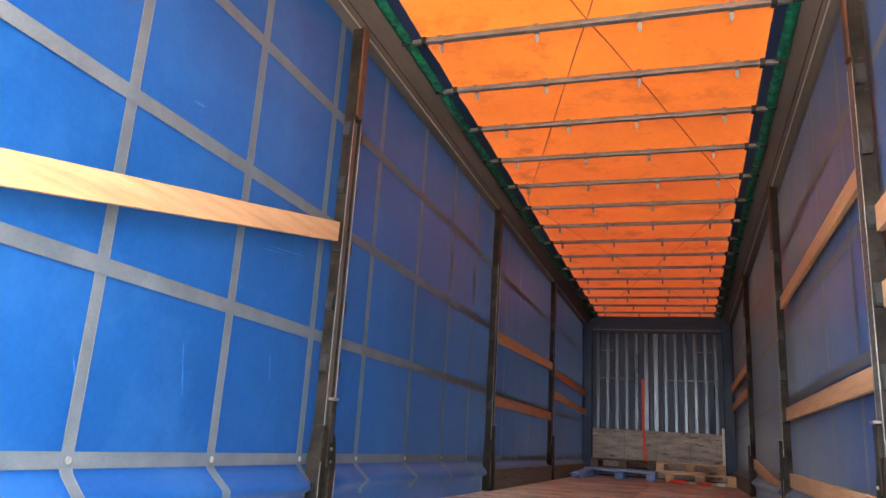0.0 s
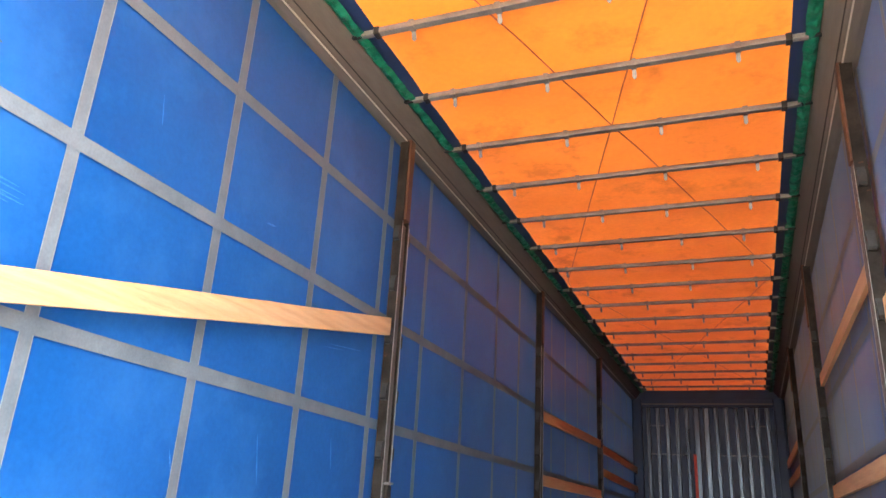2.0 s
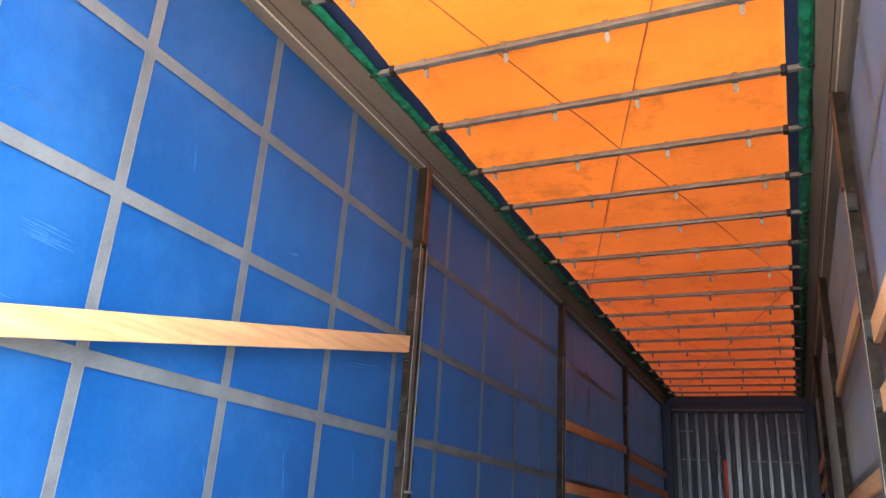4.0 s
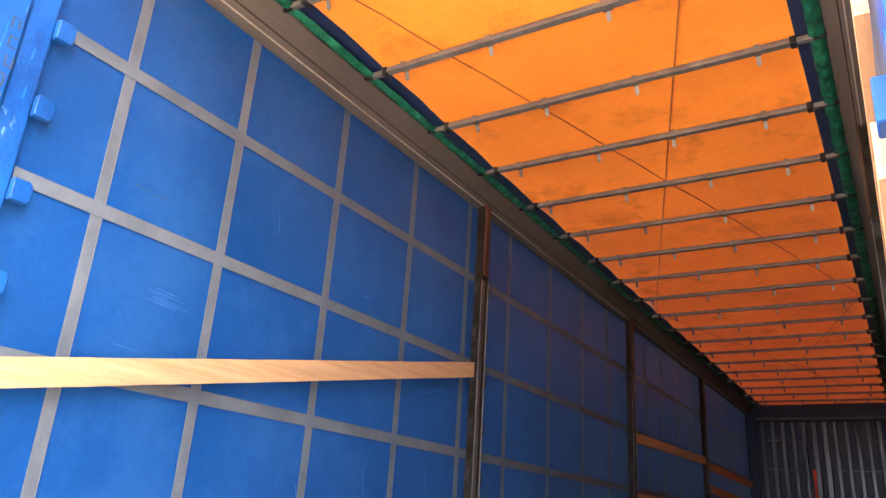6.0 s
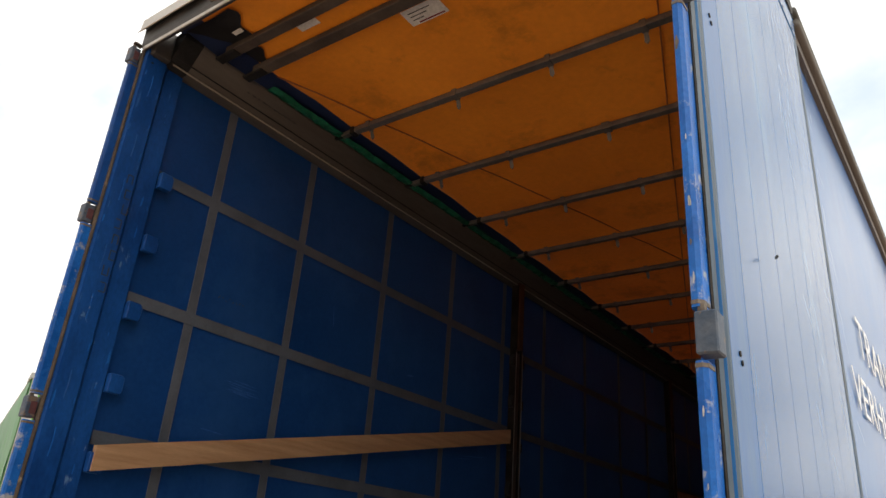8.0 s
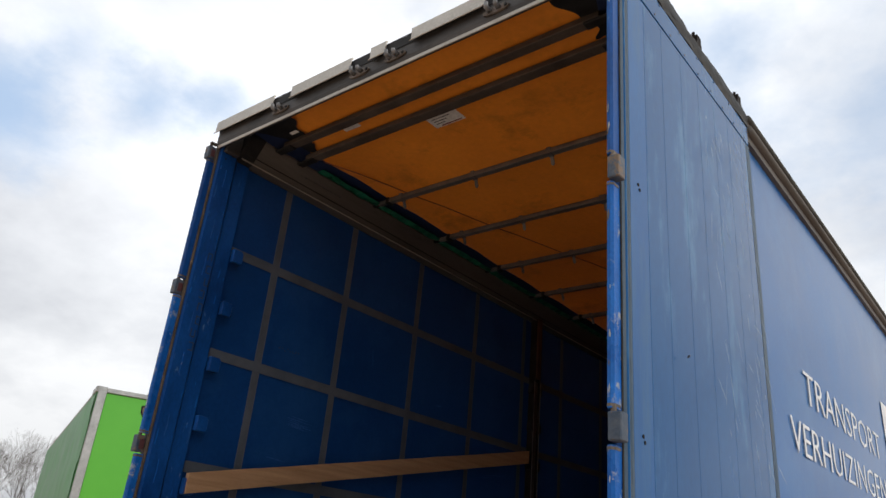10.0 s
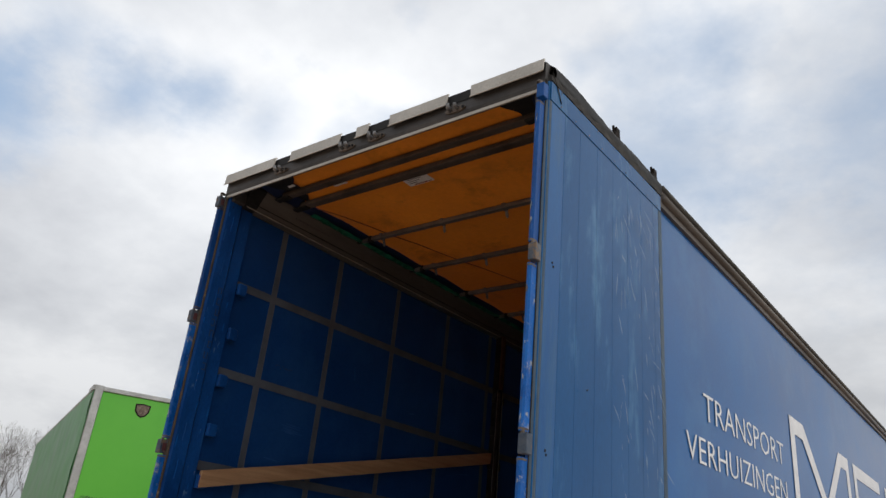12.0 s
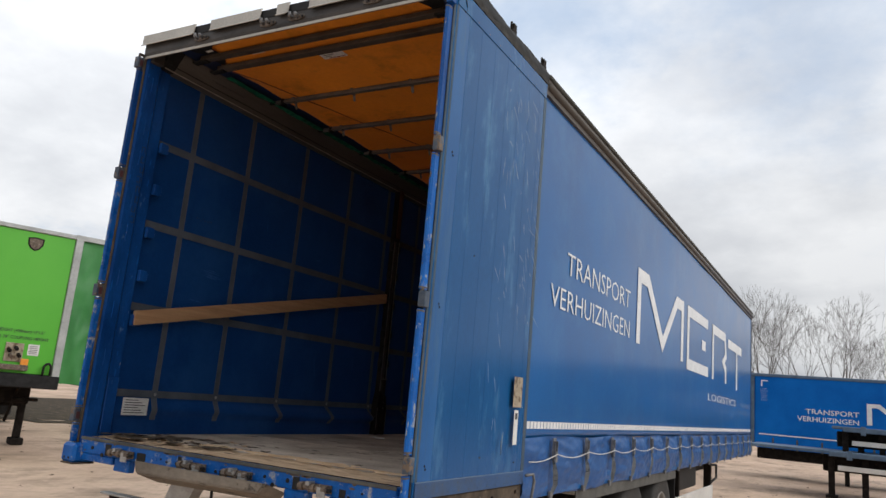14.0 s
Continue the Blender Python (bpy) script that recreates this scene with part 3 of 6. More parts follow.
part("dirt_crust", bm, DIRT, trailer, "dark trodden dirt in the rear corner of the floor", True)
for k in range(40):
    bm = bmesh.new()
    x, y, a, s = random.gauss(-0.55, 0.30), random.uniform(0.08, 0.65), random.uniform(0, 3.1), random.uniform(0.012, 0.05)
    if x < -1.15:
        x = -1.1
    bm.faces.new([bm.verts.new((s * c, s * e, 0.010 * random.random())) for c, e in ((-1, -0.15), (0.2, -0.35), (1, 0.1), (0.3, 0.3))])
    bmesh.ops.solidify(bm, geom=bm.faces[:], thickness=0.003)
    bm.transform(Matrix.Translation((x, y, 1.218)) @ pose(0, 0, 0, 0, 0, math.degrees(a)))
    part("splinter", bm, DIRT if k % 3 else RAW_EDGE, sill)
for side in (-1, 1):
    plain_box("corner_block", (side * 1.245 - 0.065, side * 1.245 + 0.065, -0.075, 0.10, 1.03, 1.15), BLUE_WORN, trailer, "blue corner bumper block", 0.018)
    for dx in (-0.030, 0.012):
        plain_box("slot", (side * 1.245 + dx, side * 1.245 + dx + 0.016, -0.0765, -0.070, 1.052, 1.066), BLACK, sill, "", 0.001)
    plain_box("grime_edge", (side * 1.245 - 0.060, side * 1.245 + 0.060, -0.070, 0.09, 1.020, 1.0315), DIRT, sill, "caked dirt under the block", 0.003)
for x0, x1, zb in ((-1.19, -0.88, 1.05), (-0.86, -0.72, 1.02), (0.50, 0.66, 1.03), (0.80, 1.19, 1.04)):
    plain_box("sill_web", (x0, x1, -0.018, 0.03, zb, 1.0945), BLUE_WORN, sill, "", 0.005)
plain_box("sill_lip", (-1.2, 1.2, -0.026, -0.0205, 1.176, 1.196), GRIME, sill, "worn bare metal lip", 0.002)
for x in (-1.08, -0.98, -0.45, -0.40, -0.15, 0.0, 0.36, 0.42, 0.52, 0.92, 1.0, 1.08):
    bm = bmesh.new()
    tube(bm, [(x, -0.0205, 1.12 + 0.02 * math.sin(x * 40)), (x, -0.0235, 1.12 + 0.02 * math.sin(x * 40))], 0.010 + 0.004 * math.sin(x * 17), 10)
    part("slot", bm, BLACK, sill)
for x0, x1, z0, z1 in ((-0.66, -0.585, 1.096, 1.150), (-0.955, -0.905, 1.10, 1.17), (0.03, 0.085, 1.096, 1.135), (0.555, 0.60, 1.10, 1.165), (0.86, 0.90, 1.098, 1.14), (-0.31, -0.28, 1.10, 1.168)):
    plain_box("cut_out", (x0, x1, -0.0235, -0.0195, z0, z1), BLACK, sill, "dark cut-out", 0.001)
for k in range(22):
    x, z, w = random.uniform(-1.18, 1.18), random.choice((1.102, 1.172, random.uniform(1.10, 1.17))), random.uniform(0.006, 0.035)
    bm = bmesh.new()
    bm.faces.new([bm.verts.new((x + w * random.uniform(0.5, 1.1) * math.cos(0.9 * q), -0.0212, z + 0.007 * random.uniform(0.4, 1.2) * math.sin(0.9 * q))) for q in range(7)])
    part("paint_chip", bm, KEEPER if k % 3 else RUST, sill)



def lock_keeper(x, z, parent, material, s=1.0):
    """A door lock keeper: base plate, knuckled barrel on a dark pin, a hooked catch below."""
    bm = bmesh.new()
    box(bm, x - 0.085 * s, x + 0.085 * s, -0.036, -0.026, z - 0.020, z + 0.020)
    for k, (a, b, r) in enumerate(((-0.080, -0.056, 0.021), (-0.050, -0.018, 0.016), (-0.012, 0.012, 0.022), (0.018, 0.046, 0.017), (0.052, 0.078, 0.020))):
        tube(bm, [(x + a * s, -0.055, z + 0.004 * (k % 2)), (x + b * s, -0.056, z - 0.003 * (k % 2))], r, 7)
    o = part("lock_keeper", bm, material, parent, "rusty door lock keeper")
    bm = bmesh.new()
    tube(bm, [(x - 0.098 * s, -0.055, z), (x + 0.098 * s, -0.055, z - 0.002)], 0.010, 7)
    part("pin", bm, BLACK, o, "dark pin")
    bm = bmesh.new()
    box(bm, x + 0.030 * s, x + 0.075 * s, -0.072, -0.066, z - 0.040, z + 0.010)
    part("catch", bm, STEEL, o, "bent steel catch")
    bm = bmesh.new()
    box(bm, x - 0.030 * s, x - 0.010 * s, -0.080, -0.030, z + 0.010, z + 0.030)
    part("hook", bm, STEEL, o)


for x in (-0.78, -0.17, 0.18, 0.72):
    lock_keeper(x, 1.13, trailer, RUST, 1.15)
# drop plate under the sill, its bracket, tail lamp, under-ride bar
bm = bmesh.new()
prism(bm, [(-0.47, 1.075), (0.53, 1.075), (0.48, 1.02), (-0.44, 1.005)], lambda u, v, w: (u, w, v - (w + 0.03) * 0.35), -0.20, -0.03)
bmesh.ops.bevel(bm, geom=bm.edges[:], offset=0.008, segments=2, affect="EDGES")
part("drop_plate", bm, PLY_GREY, trailer, "grey weathered dock plate under the rear sill")
bm = bmesh.new()
prism(bm, [(-0.62, 0.45), (-0.50, 0.45), (-0.16, 1.05), (-0.36, 1.05)], lambda u, v, w: (u, w, v), 0.02, 0.10)
part("bracket", bm, STEEL, trailer, "slanting grey support bracket")
bm = bmesh.new()
tube(bm, [(0.02, -0.05, 1.02), (0.03, -0.055, 0.93), (0.035, -0.05, 0.86)], 0.008, 6)
part("hanging_cable", bm, BLACK, trailer)
lampbox = plain_box("tail_lamp", (-0.91, -0.55, 0.02, 0.11, 0.755, 0.875), DARK_STEEL, trailer, "dark tail lamp housing with red lens", 0.01)
plain_box("lens", (-0.89, -0.70, 0.005, 0.02, 0.775, 0.855), RED_PLASTIC, lampbox, "red lens", 0.006)
plain_box("lens", (-0.69, -0.57, 0.005, 0.02, 0.775, 0.855), RED_PLASTIC, lampbox, "red lens", 0.006)
plain_box("lamp_guard", (-0.93, -0.53, -0.03, 0.03, 0.877, 0.890), STEEL, lampbox, "metal guard strip", 0.003)
plain_box("under_run_bar", (-1.15, 1.15, 0.10, 0.20, 0.50, 0.62), DARK_STEEL, trailer, "dark rear under-run bar", 0.01)

# rear posts
for side in (-1, 1):
    bm = bmesh.new()
    prof = [(-0.004, 0.0), (0.045, 0.0), (0.045, 0.10), (0.028, 0.118), (0.028, 0.205), (0.020, 0.205), (0.018, 0.12), (-0.004, 0.11)]
    slim = 0.0 if side < 0 else 0.020
    prism(bm, prof, lambda u, v, w: (side * (1.265 - min(u, 0.045 - slim)), v, w), 1.05, 3.86)
    p = part("rear_post", bm, BLUE_PAINT, trailer, "blue steel rear corner post with scuffed paint")
    for k in range(5):
        z = 3.262 - 0.3125 * k
        bm = bmesh.new()
        outline = [(0.0, 0.0), (0.055, 0.0), (0.066, -0.014), (0.066, -0.064), (0.058, -0.078), (0.0, -0.078)]
        prism(bm, outline, lambda u, v, w: (side * w, 0.203 + u, z + v), 1.198 + slim, 1.228 + slim)
        bmesh.ops.bevel(bm, geom=bm.edges[:], offset=0.003, segments=1, affect="EDGES")
        part("board_socket", bm, BLUE_PAINT, p, "blue board socket")
    plain_box("reinforcing_plate", (side * (1.222 + slim) - 0.004, side * (1.222 + slim) + 0.004, 0.115, 0.20, 1.21, 1.58), BLUE_PAINT, p)
    for k in range(9):
        bm = bmesh.new()
        z = 3.70 - 0.27 * k - 0.05 * (k % 2)
        x = side * (1.2195 + slim)
        tube(bm, [(x, 0.052, z), (x, 0.054, z - 0.05), (x, 0.050, z - 0.11)], 0.0026, 4)
        part("weld_bead", bm, SMUDGE if k % 2 else BLUE_WORN, p)
    for dy, z in ((0.03, 3.80), (0.03, 3.765), (0.07, 3.80)):
        bm = bmesh.new()
        tube(bm, [(side * (1.2195 + slim), dy, z), (side * (1.2185 + slim), dy, z)], 0.006, 8)
        part("bolt_hole", bm, BLACK, p)
    for k in range(46):
        z, y, s = random.uniform(1.25, 3.75), random.choice((0.004, 0.09, 0.16, 0.19)) + random.uniform(0, 0.012), random.uniform(0.003, 0.012)
        bm = bmesh.new()
        xx = 1.2194 + slim if y < 0.102 else 1.2364 + 0.15 * slim
        tall = random.uniform(1.2, 4.5)
        q = [bm.verts.new((side * xx, y + s * c, z + s * tall * e)) for c, e in ((-0.4, -1), (0.3, -0.7), (0.5, 0.3), (0.1, 1), (-0.35, 0.4))]
        bm.faces.new(q)
        part("paint_chip", bm, BLUE_WORN if k % 3 else SMUDGE, p)
post_left = p
plain_box("rubber_seal", (-1.2700, -1.2475, -0.0105, -0.001, 1.15, 3.85), DIRT, post_left, "brown-grey rubber seal strip", 0.002)
# hand-written marks on the left post, as plain strokes
for k in range(8):
    z, y = 3.14 - 0.072 * k, 0.062 + 0.006 * (k % 3)
    bm = bmesh.new()
    bars = ((0, 0, 0.028, 0.0045), (0, 0, 0.0045, 0.044), (0, 0.040, 0.026, 0.0445), (0.024, 0.004, 0.0285, 0.04))
    for j, (a, b, c, e) in enumerate(bars):
        if (k + j) % 4:
            box(bm, -1.2198, -1.2188, y + a, y + c, z + b, z + e)
    part("pen_mark", bm, INK, post_left)

# rear doors, folded back along the sides
for side in (-1, 1):
    back = 0.0 if side < 0 else -0.052     # the right door reaches further back and is set closer to its curtain
    d = part("rear_door", soft_box(*sorted((side * (1.2715 if side < 0 else 1.2975), side * 1.318)), 0.02 + back, 1.326, 1.145, 3.855, 0.004), DOOR_PAINT, trailer,
             "weathered blue panelled rear door folded open against the side")
    edges = [0.045 + back, 0.125, 0.285, 0.475, 0.66, 0.845, 1.02, 1.20, 1.279]
    for y0, y1 in zip(edges, edges[1:]):
        plain_box("door_plank", (*sorted((side * 1.318, side * 1.3215)), y0 + 0.0005, y1 - 0.0005, 1.228, 3.742), DOOR_STAIN if y0 < 0.05 or y0 > 1.2 else DOOR_PAINT, d, "", 0.001)
    plain_box("top_strip", (*sorted((side * 1.318, side * 1.324)), 0.03 + back, 1.321, 3.746, 3.853), DOOR_PAINT, d, "riveted blue top strip", 0.002)
    rng = random.Random(5)
    bm = bmesh.new()
    box(bm, *sorted((side * 1.300, side * 1.325)), 0.03 + back, 1.330, 3.857, 3.892)
    bmesh.ops.subdivide_edges(bm, edges=[e for e in bm.edges if abs(e.verts[0].co.y - e.verts[1].co.y) > 0.5], cuts=26)
    for v in bm.verts:
        v.co.z += rng.uniform(-0.006, 0.008) if v.co.z > 3.88 else 0
        v.co.x += side * rng.uniform(-0.004, 0.004)
    part("top_cap", bm, SOOT, d, "sooty dented capping along the door top")
    plain_box("kick_strip", (*sorted((side * 1.318, side * 1.325)), 0.03 + back, 1.321, 1.147, 1.224), DOOR_GRIME, d, "riveted dirty kick strip", 0.002)
    plain_box("kick_line", (*sorted((side * 1.318, side * 1.3232)), 0.03 + back, 1.321, 1.2245, 1.2275), SCUFF, d, "", 0.0005)
    plain_box("edge_seal", (*sorted((side * (1.294 if side < 0 else 1.301), side * 1.308)), 0.008 + back, 0.0215 + back, 1.155, 3.85), SOOT if side > 0 else GRIME, d, "grimy grey edge seal", 0.003)
    bm = bmesh.new()
    prism(bm, [(1.3082, 0.010), (1.3215, 0.034), (1.3215, 0.0448), (1.312, 0.0448), (1.3082, 0.0205)], lambda u, v, w: (side * u, v + back, w), 1.228, 3.742)
    part("rounded_edge", bm, DOOR_EDGE, d)
    plain_box("edge_seal", (*sorted((side * 1.318, side * 1.323)), 1.2805, 1.328, 1.228, 3.742), DOOR_EDGE, d, "grimy grey edge seal", 0.002)
    for z, n in ((3.762, 9), (3.842, 7), (1.165, 11), (1.205, 8)):
        for k in range(n):
            bm = bmesh.new()
            y = 0.08 + 1.18 * k / (n - 1)
            tube(bm, [(side * 1.3235, y, z), (side * 1.3262, y, z)], 0.0045, 6)
            part("rivet", bm, HINGE, d)
    if side < 0:
        plain_box("end_strip", (-1.2935, -1.2725, 0.012, 0.0215, 1.155, 3.85), GRIME, d, "", 0.002)
    # hinge column: painted tube pieces between hinge blocks
    HZ = [3.79, 2.963, 2.142, 1.322] if side < 0 else [3.765, 2.925, 2.109, 1.306]
    hx, hy = (0.0, 0.0) if side < 0 else (0.037, -0.039)
    stops = [3.87] + [z for h in HZ for z in (h + 0.046, h - 0.046)] + [1.15]
    for a, b in zip(stops[2::2], stops[3::2]):
        bm = bmesh.new()
        prof = [(0.008, 0.0), (0.012, -0.009), (0.024, -0.011), (0.032, -0.003), (0.032, 0.045), (0.008, 0.045)]
        prism(bm, prof, lambda u, v, w: (side * (1.233 + hx + u), hy - 0.042 + v, w), b + 0.004, a - 0.004)
        ht = part("hinge_tube", bm, BLUE_WORN if b < 2.2 else BLUE_PAINT, d, "blue painted door edge tube")
        for k in range(6):
            z, x, s = random.uniform(b + 0.02, a - 0.02), random.uniform(1.249, 1.257), random.uniform(0.002, 0.006)
            bm = bmesh.new()
            bm.faces.new([bm.verts.new((side * (x + hx + s * c), hy - 0.0532, z + 3 * s * e)) for c, e in ((-0.6, -1), (random.uniform(0, 0.6), -0.8), (random.uniform(0.3, 0.9), 0.2), (0.1, random.uniform(0.6, 1.8)), (-0.6, 0.5))])
            part("paint_chip", bm, GREY_POST if k % 3 else KEEPER, ht)
    for h in HZ:
        g = plain_box("hinge", (*sorted((side * (1.248 + hx), side * (1.289 + hx))), hy - 0.057, hy - 0.012, h - 0.040, h + 0.040), BLUE_PAINT if side > 0 and h > 3.5 else HINGE, d, "worn rust-stained steel hinge block", 0.003)
        bm = bmesh.new()
        tube(bm, [(side * (1.260 + hx), hy - 0.042, h + 0.040), (side * (1.260 + hx), hy - 0.042, h + 0.055)], 0.009, 8)
        part("hinge_pin", bm, KEEPER, g)
        for dz in (0.052, -0.066):
            bm = bmesh.new()
            prism(bm, [(0.007, 0.0), (0.011, -0.010), (0.024, -0.0125), (0.0335, -0.003), (0.0335, 0.030), (0.007, 0.030)], lambda u, v, w: (side * (1.233 + hx + u), hy - 0.042 + v, w), h + dz + 0.003, h + dz + 0.011)
            part("worn_collar", bm, KEEPER, g, "rusty worn tube end")
        for dy, dz in ((0.052, -0.004), (0.062, -0.020)):
            bm = bmesh.new()
            tube(bm, [(side * 1.3205, dy, h + dz), (side * 1.3235, dy, h + dz)], 0.006, 8)
            part("bolt", bm, DARK_STEEL, g)
        if side < 0:
            plain_box("hinge_strap", (-1.3085, -1.2895, -0.010, 0.008, h - 0.016, h + 0.016), DOOR_PAINT, g, "", 0.003)
            plain_box("red_pad", (-1.2475, -1.245, -0.042, -0.016, h - 0.026, h + 0.020), DULL_RED, g, "dull red pad", 0.001)
    d.matrix_basis = Matrix.Translation((-0.022 if side < 0 else -0.024, 0, 0))
    if side > 0:
        plain_box("tan_label", (1.3215, 1.3230, 1.035, 1.165, 1.618, 1.803), TAN_LABEL, d, "faded tan label", 0.0005)
        plain_box("white_label", (1.3215, 1.3230, 1.065, 1.125, 1.392, 1.600), PAPER, d, "narrow white label", 0.0005)
        plain_box("label_line", (1.3230, 1.3235, 1.078, 1.112, 1.545, 1.582), INK, d, "", 0.0002)
        bm = bmesh.new()
        tube(bm, [(1.335, 1.28, 1.205), (1.36, 1.34, 1.212), (1.365, 1.355, 1.17), (1.355, 1.34, 1.05), (1.33, 1.31, 0.97)], 0.010, 8)
        part("door_catch", bm, BUCKLE, d, "bent grey door catch rod", True)
        for k in range(90):
            y0 = random.uniform(0.62, 1.27)
            z0 = random.uniform(2.2, 3.65) if k % 3 else random.uniform(1.5, 3.6)
            a, ln, w = random.gauss(0.5, 0.45), random.uniform(0.02, 0.17), random.uniform(0.0012, 0.0055)
            bm = bmesh.new()
            rim = [(0, 0), (0.3 * ln, w), (0.62 * ln, 0.6 * w), (ln, 0), (0.7 * ln, -0.5 * w), (0.35 * ln, -0.3 * w)]
            bm.faces.new([bm.verts.new((1.3219, y0 + u * math.sin(a) + v * math.cos(a), z0 - u * math.cos(a) + v * math.sin(a))) for u, v in rim])
            part("scratch", bm, SCUFF, d)
        for y, z in ((0.36, 2.42), (0.62, 1.33), (1.1, 1.29)):
            bm = bmesh.new()
            tube(bm, [(1.3206, y, z), (1.3219, y + 0.002, z - 0.001)], 0.0055, 8)
            part("dent", bm, GRIME, d)
        bm = bmesh.new()
        tube(bm, [(1.3212, 0.905, 1.335), (1.3222, 0.90, 1.41), (1.3212, 0.915, 1.47)], [0.002, 0.006, 0.001], 6)
        part("crease", bm, SCUFF, d, "", True)

# rear header with flaps and lock keepers
bm = bmesh.new()
prism(bm, [(-0.012, 3.825), (0.004, 3.828), (0.008, 3.930), (0.060, 3.962), (0.060, 3.985), (0.01, 3.990), (-0.020, 3.985), (-0.022, 3.86)], lambda u, v, w: (w, u, v), -1.262, 1.262)
header = part("rear_header", bm, HEADER, trailer, "grimy grey rear header beam")
for s in (-1, 1):
    plain_box("corner_bracket", (*sorted((s * 1.185, s * 1.262)), 0.0085, 0.0975, 3.800, 3.958), HEADER, header, "sooty corner bracket", 0.004)
plain_box("header_lip", (-1.25, 1.25, -0.020, -0.012, 3.818, 3.838), FLAP, header, "pale worn lower lip", 0.002)
# black strip on the header stands in for shade between the flaps
plain_box("dark_gap", (-1.26, 1.26, -0.0245, -0.0215, 3.925, 3.984), BLACK, header, "", 0.001)
for x0, x1 in ((-1.285, -0.76), (-0.615, -0.16), (-0.03, 0.075), (0.235, 0.66), (0.81, 1.258)):
    bm = bmesh.new()
    prism(bm, [(-0.024, 4.000), (-0.034, 3.997), (-0.042, 3.926), (-0.052, 3.912), (-0.049, 3.909), (-0.037, 3.923), (-0.030, 3.988), (-0.024, 3.990)], lambda u, v, w: (w + (0.010 if v < 3.95 and w == x0 else -0.022 if v < 3.92 and w == x1 else 0.0), u, v), x0, x1)
    part("flap", bm, FLAP, header, "beige bent metal flap")
for x in (-0.69, -0.095, 0.14, 0.715):
    bm = bmesh.new()
    rim = [(0.058 * math.cos(a) + 0.010 * (1 if math.cos(a) > 0 else -1), 0.019 * math.sin(a)) for a in [2 * math.pi * q / 14 for q in range(14)]]
    prism(bm, rim, lambda u, v, w: (x + u, w, 3.880 + v), -0.032, -0.023)
    plate = part("keeper_plate", bm, KEEPER, header, "rusty oval lock keeper plate")
    for dx, up in ((-0.030, 0.022), (0.016, 0.010)):
        bm = bmesh.new()
        tube(bm, [(x + dx, -0.030, 3.882), (x + dx, -0.058, 3.885), (x + dx + 0.004, -0.066, 3.885 + up)], [0.013, 0.012, 0.009], 8)
        part("stud", bm, BUCKLE, plate, "worn steel stud", True)
    bm = bmesh.new()
    tube(bm, [(x + 0.052, -0.031, 3.880), (x + 0.052, -0.037, 3.880)], 0.008, 6)
    part("bolt", bm, BLACK, plate)

# side rails
for side in (-1, 1):
    bm = bmesh.new()
    prof = [(1.288, 3.80), (1.240, 3.795), (1.205, 3.800), (1.200, 3.815), (1.190, 3.820), (1.180, 3.835), (1.112, 3.925), (1.108, 3.955), (1.16, 3.965), (1.286, 3.940), (1.295, 3.915), (1.286, 3.875), (1.294, 3.855)]
    prism(bm, prof, lambda u, v, w: (side * u, w, v), 0.10, 13.52)
    r = part("roof_rail", bm, RAIL, trailer, "grey aluminium roof side rail")
    # black section over the rear rail end, slightly proud of the rail
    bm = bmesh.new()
    end_outline = [(1.2405, 3.7935), (1.204, 3.7985), (1.1985, 3.814), (1.1885, 3.819), (1.1785, 3.834), (1.1105, 3.924), (1.1065, 3.955), (1.20, 3.955), (1.24, 3.83)]
    prism(bm, end_outline, lambda u, v, w: (side * u, w + (0.8 * (u - 1.2) if w > 0.2 else 0), v), 0.098, 0.20)
    part("soot_patch", bm, BLACK, r, "black rail end")
    bm = bmesh.new()
    tube(bm, [(side * 1.294, 1.36, 3.930), (side * 1.294, 13.52, 3.930)], 0.019, 8)
    part("rail_bead", bm, GRIME, r, "dark rubber bead", True)
    bm = bmesh.new()
    tube(bm, [(side * 1.290, 1.36, 3.86), (side * 1.290, 13.52, 3.86)], 0.030, 8)
    part("curtain_track", bm, RAIL, r, "grey curtain track", True)
    if side < 0:
        for k in range(10):
            bm = bmesh.new()
            a = 0.05 * (k % 2)
            box(bm, -0.001, 0.001, -0.003, 0.003, -0.016, 0.016)
            box(bm, -0.001, 0.001, 0.003, 0.016, 0.010 - 0.02 * (k % 2), 0.015 - 0.02 * (k % 2))
            bm.transform(Matrix.Translation((-1.147, 0.52 + 0.036 * k, 3.880)) @ pose(0, 0, 0, 0, -37, 0))
            part("pen_mark", bm, INK, r)
    bm = bmesh.new()
    tube(bm, [(side * 1.2005, 0.12, 3.8075), (side * 1.2005, 13.4, 3.8075)], 0.0045, 6)
    part("rail_lip", bm, FLAP, r, "pale worn lower lip")
    bm = bmesh.new()
    tube(bm, [(side * 1.1775, 0.12, 3.8375), (side * 1.1775, 13.4, 3.8375)], 0.0035, 6)
    part("rail_groove", bm, BLACK, r)

# sliding roof: orange sheet with navy border, gathered green edge, bows and cords
BOWS = [1.136 + 0.654 * k for k in range(19)]


def roof_z(x, y):
    k = min((abs(y - b) for b in BOWS + [0.30, 0.52]), default=1)
    return 3.952 + 0.012 * min(1, k / 0.3) + 0.010 * noise.noise((x * 1.3, y * 1.5, 1)) + 0.004 * noise.noise((x * 5, y * 5, 4))


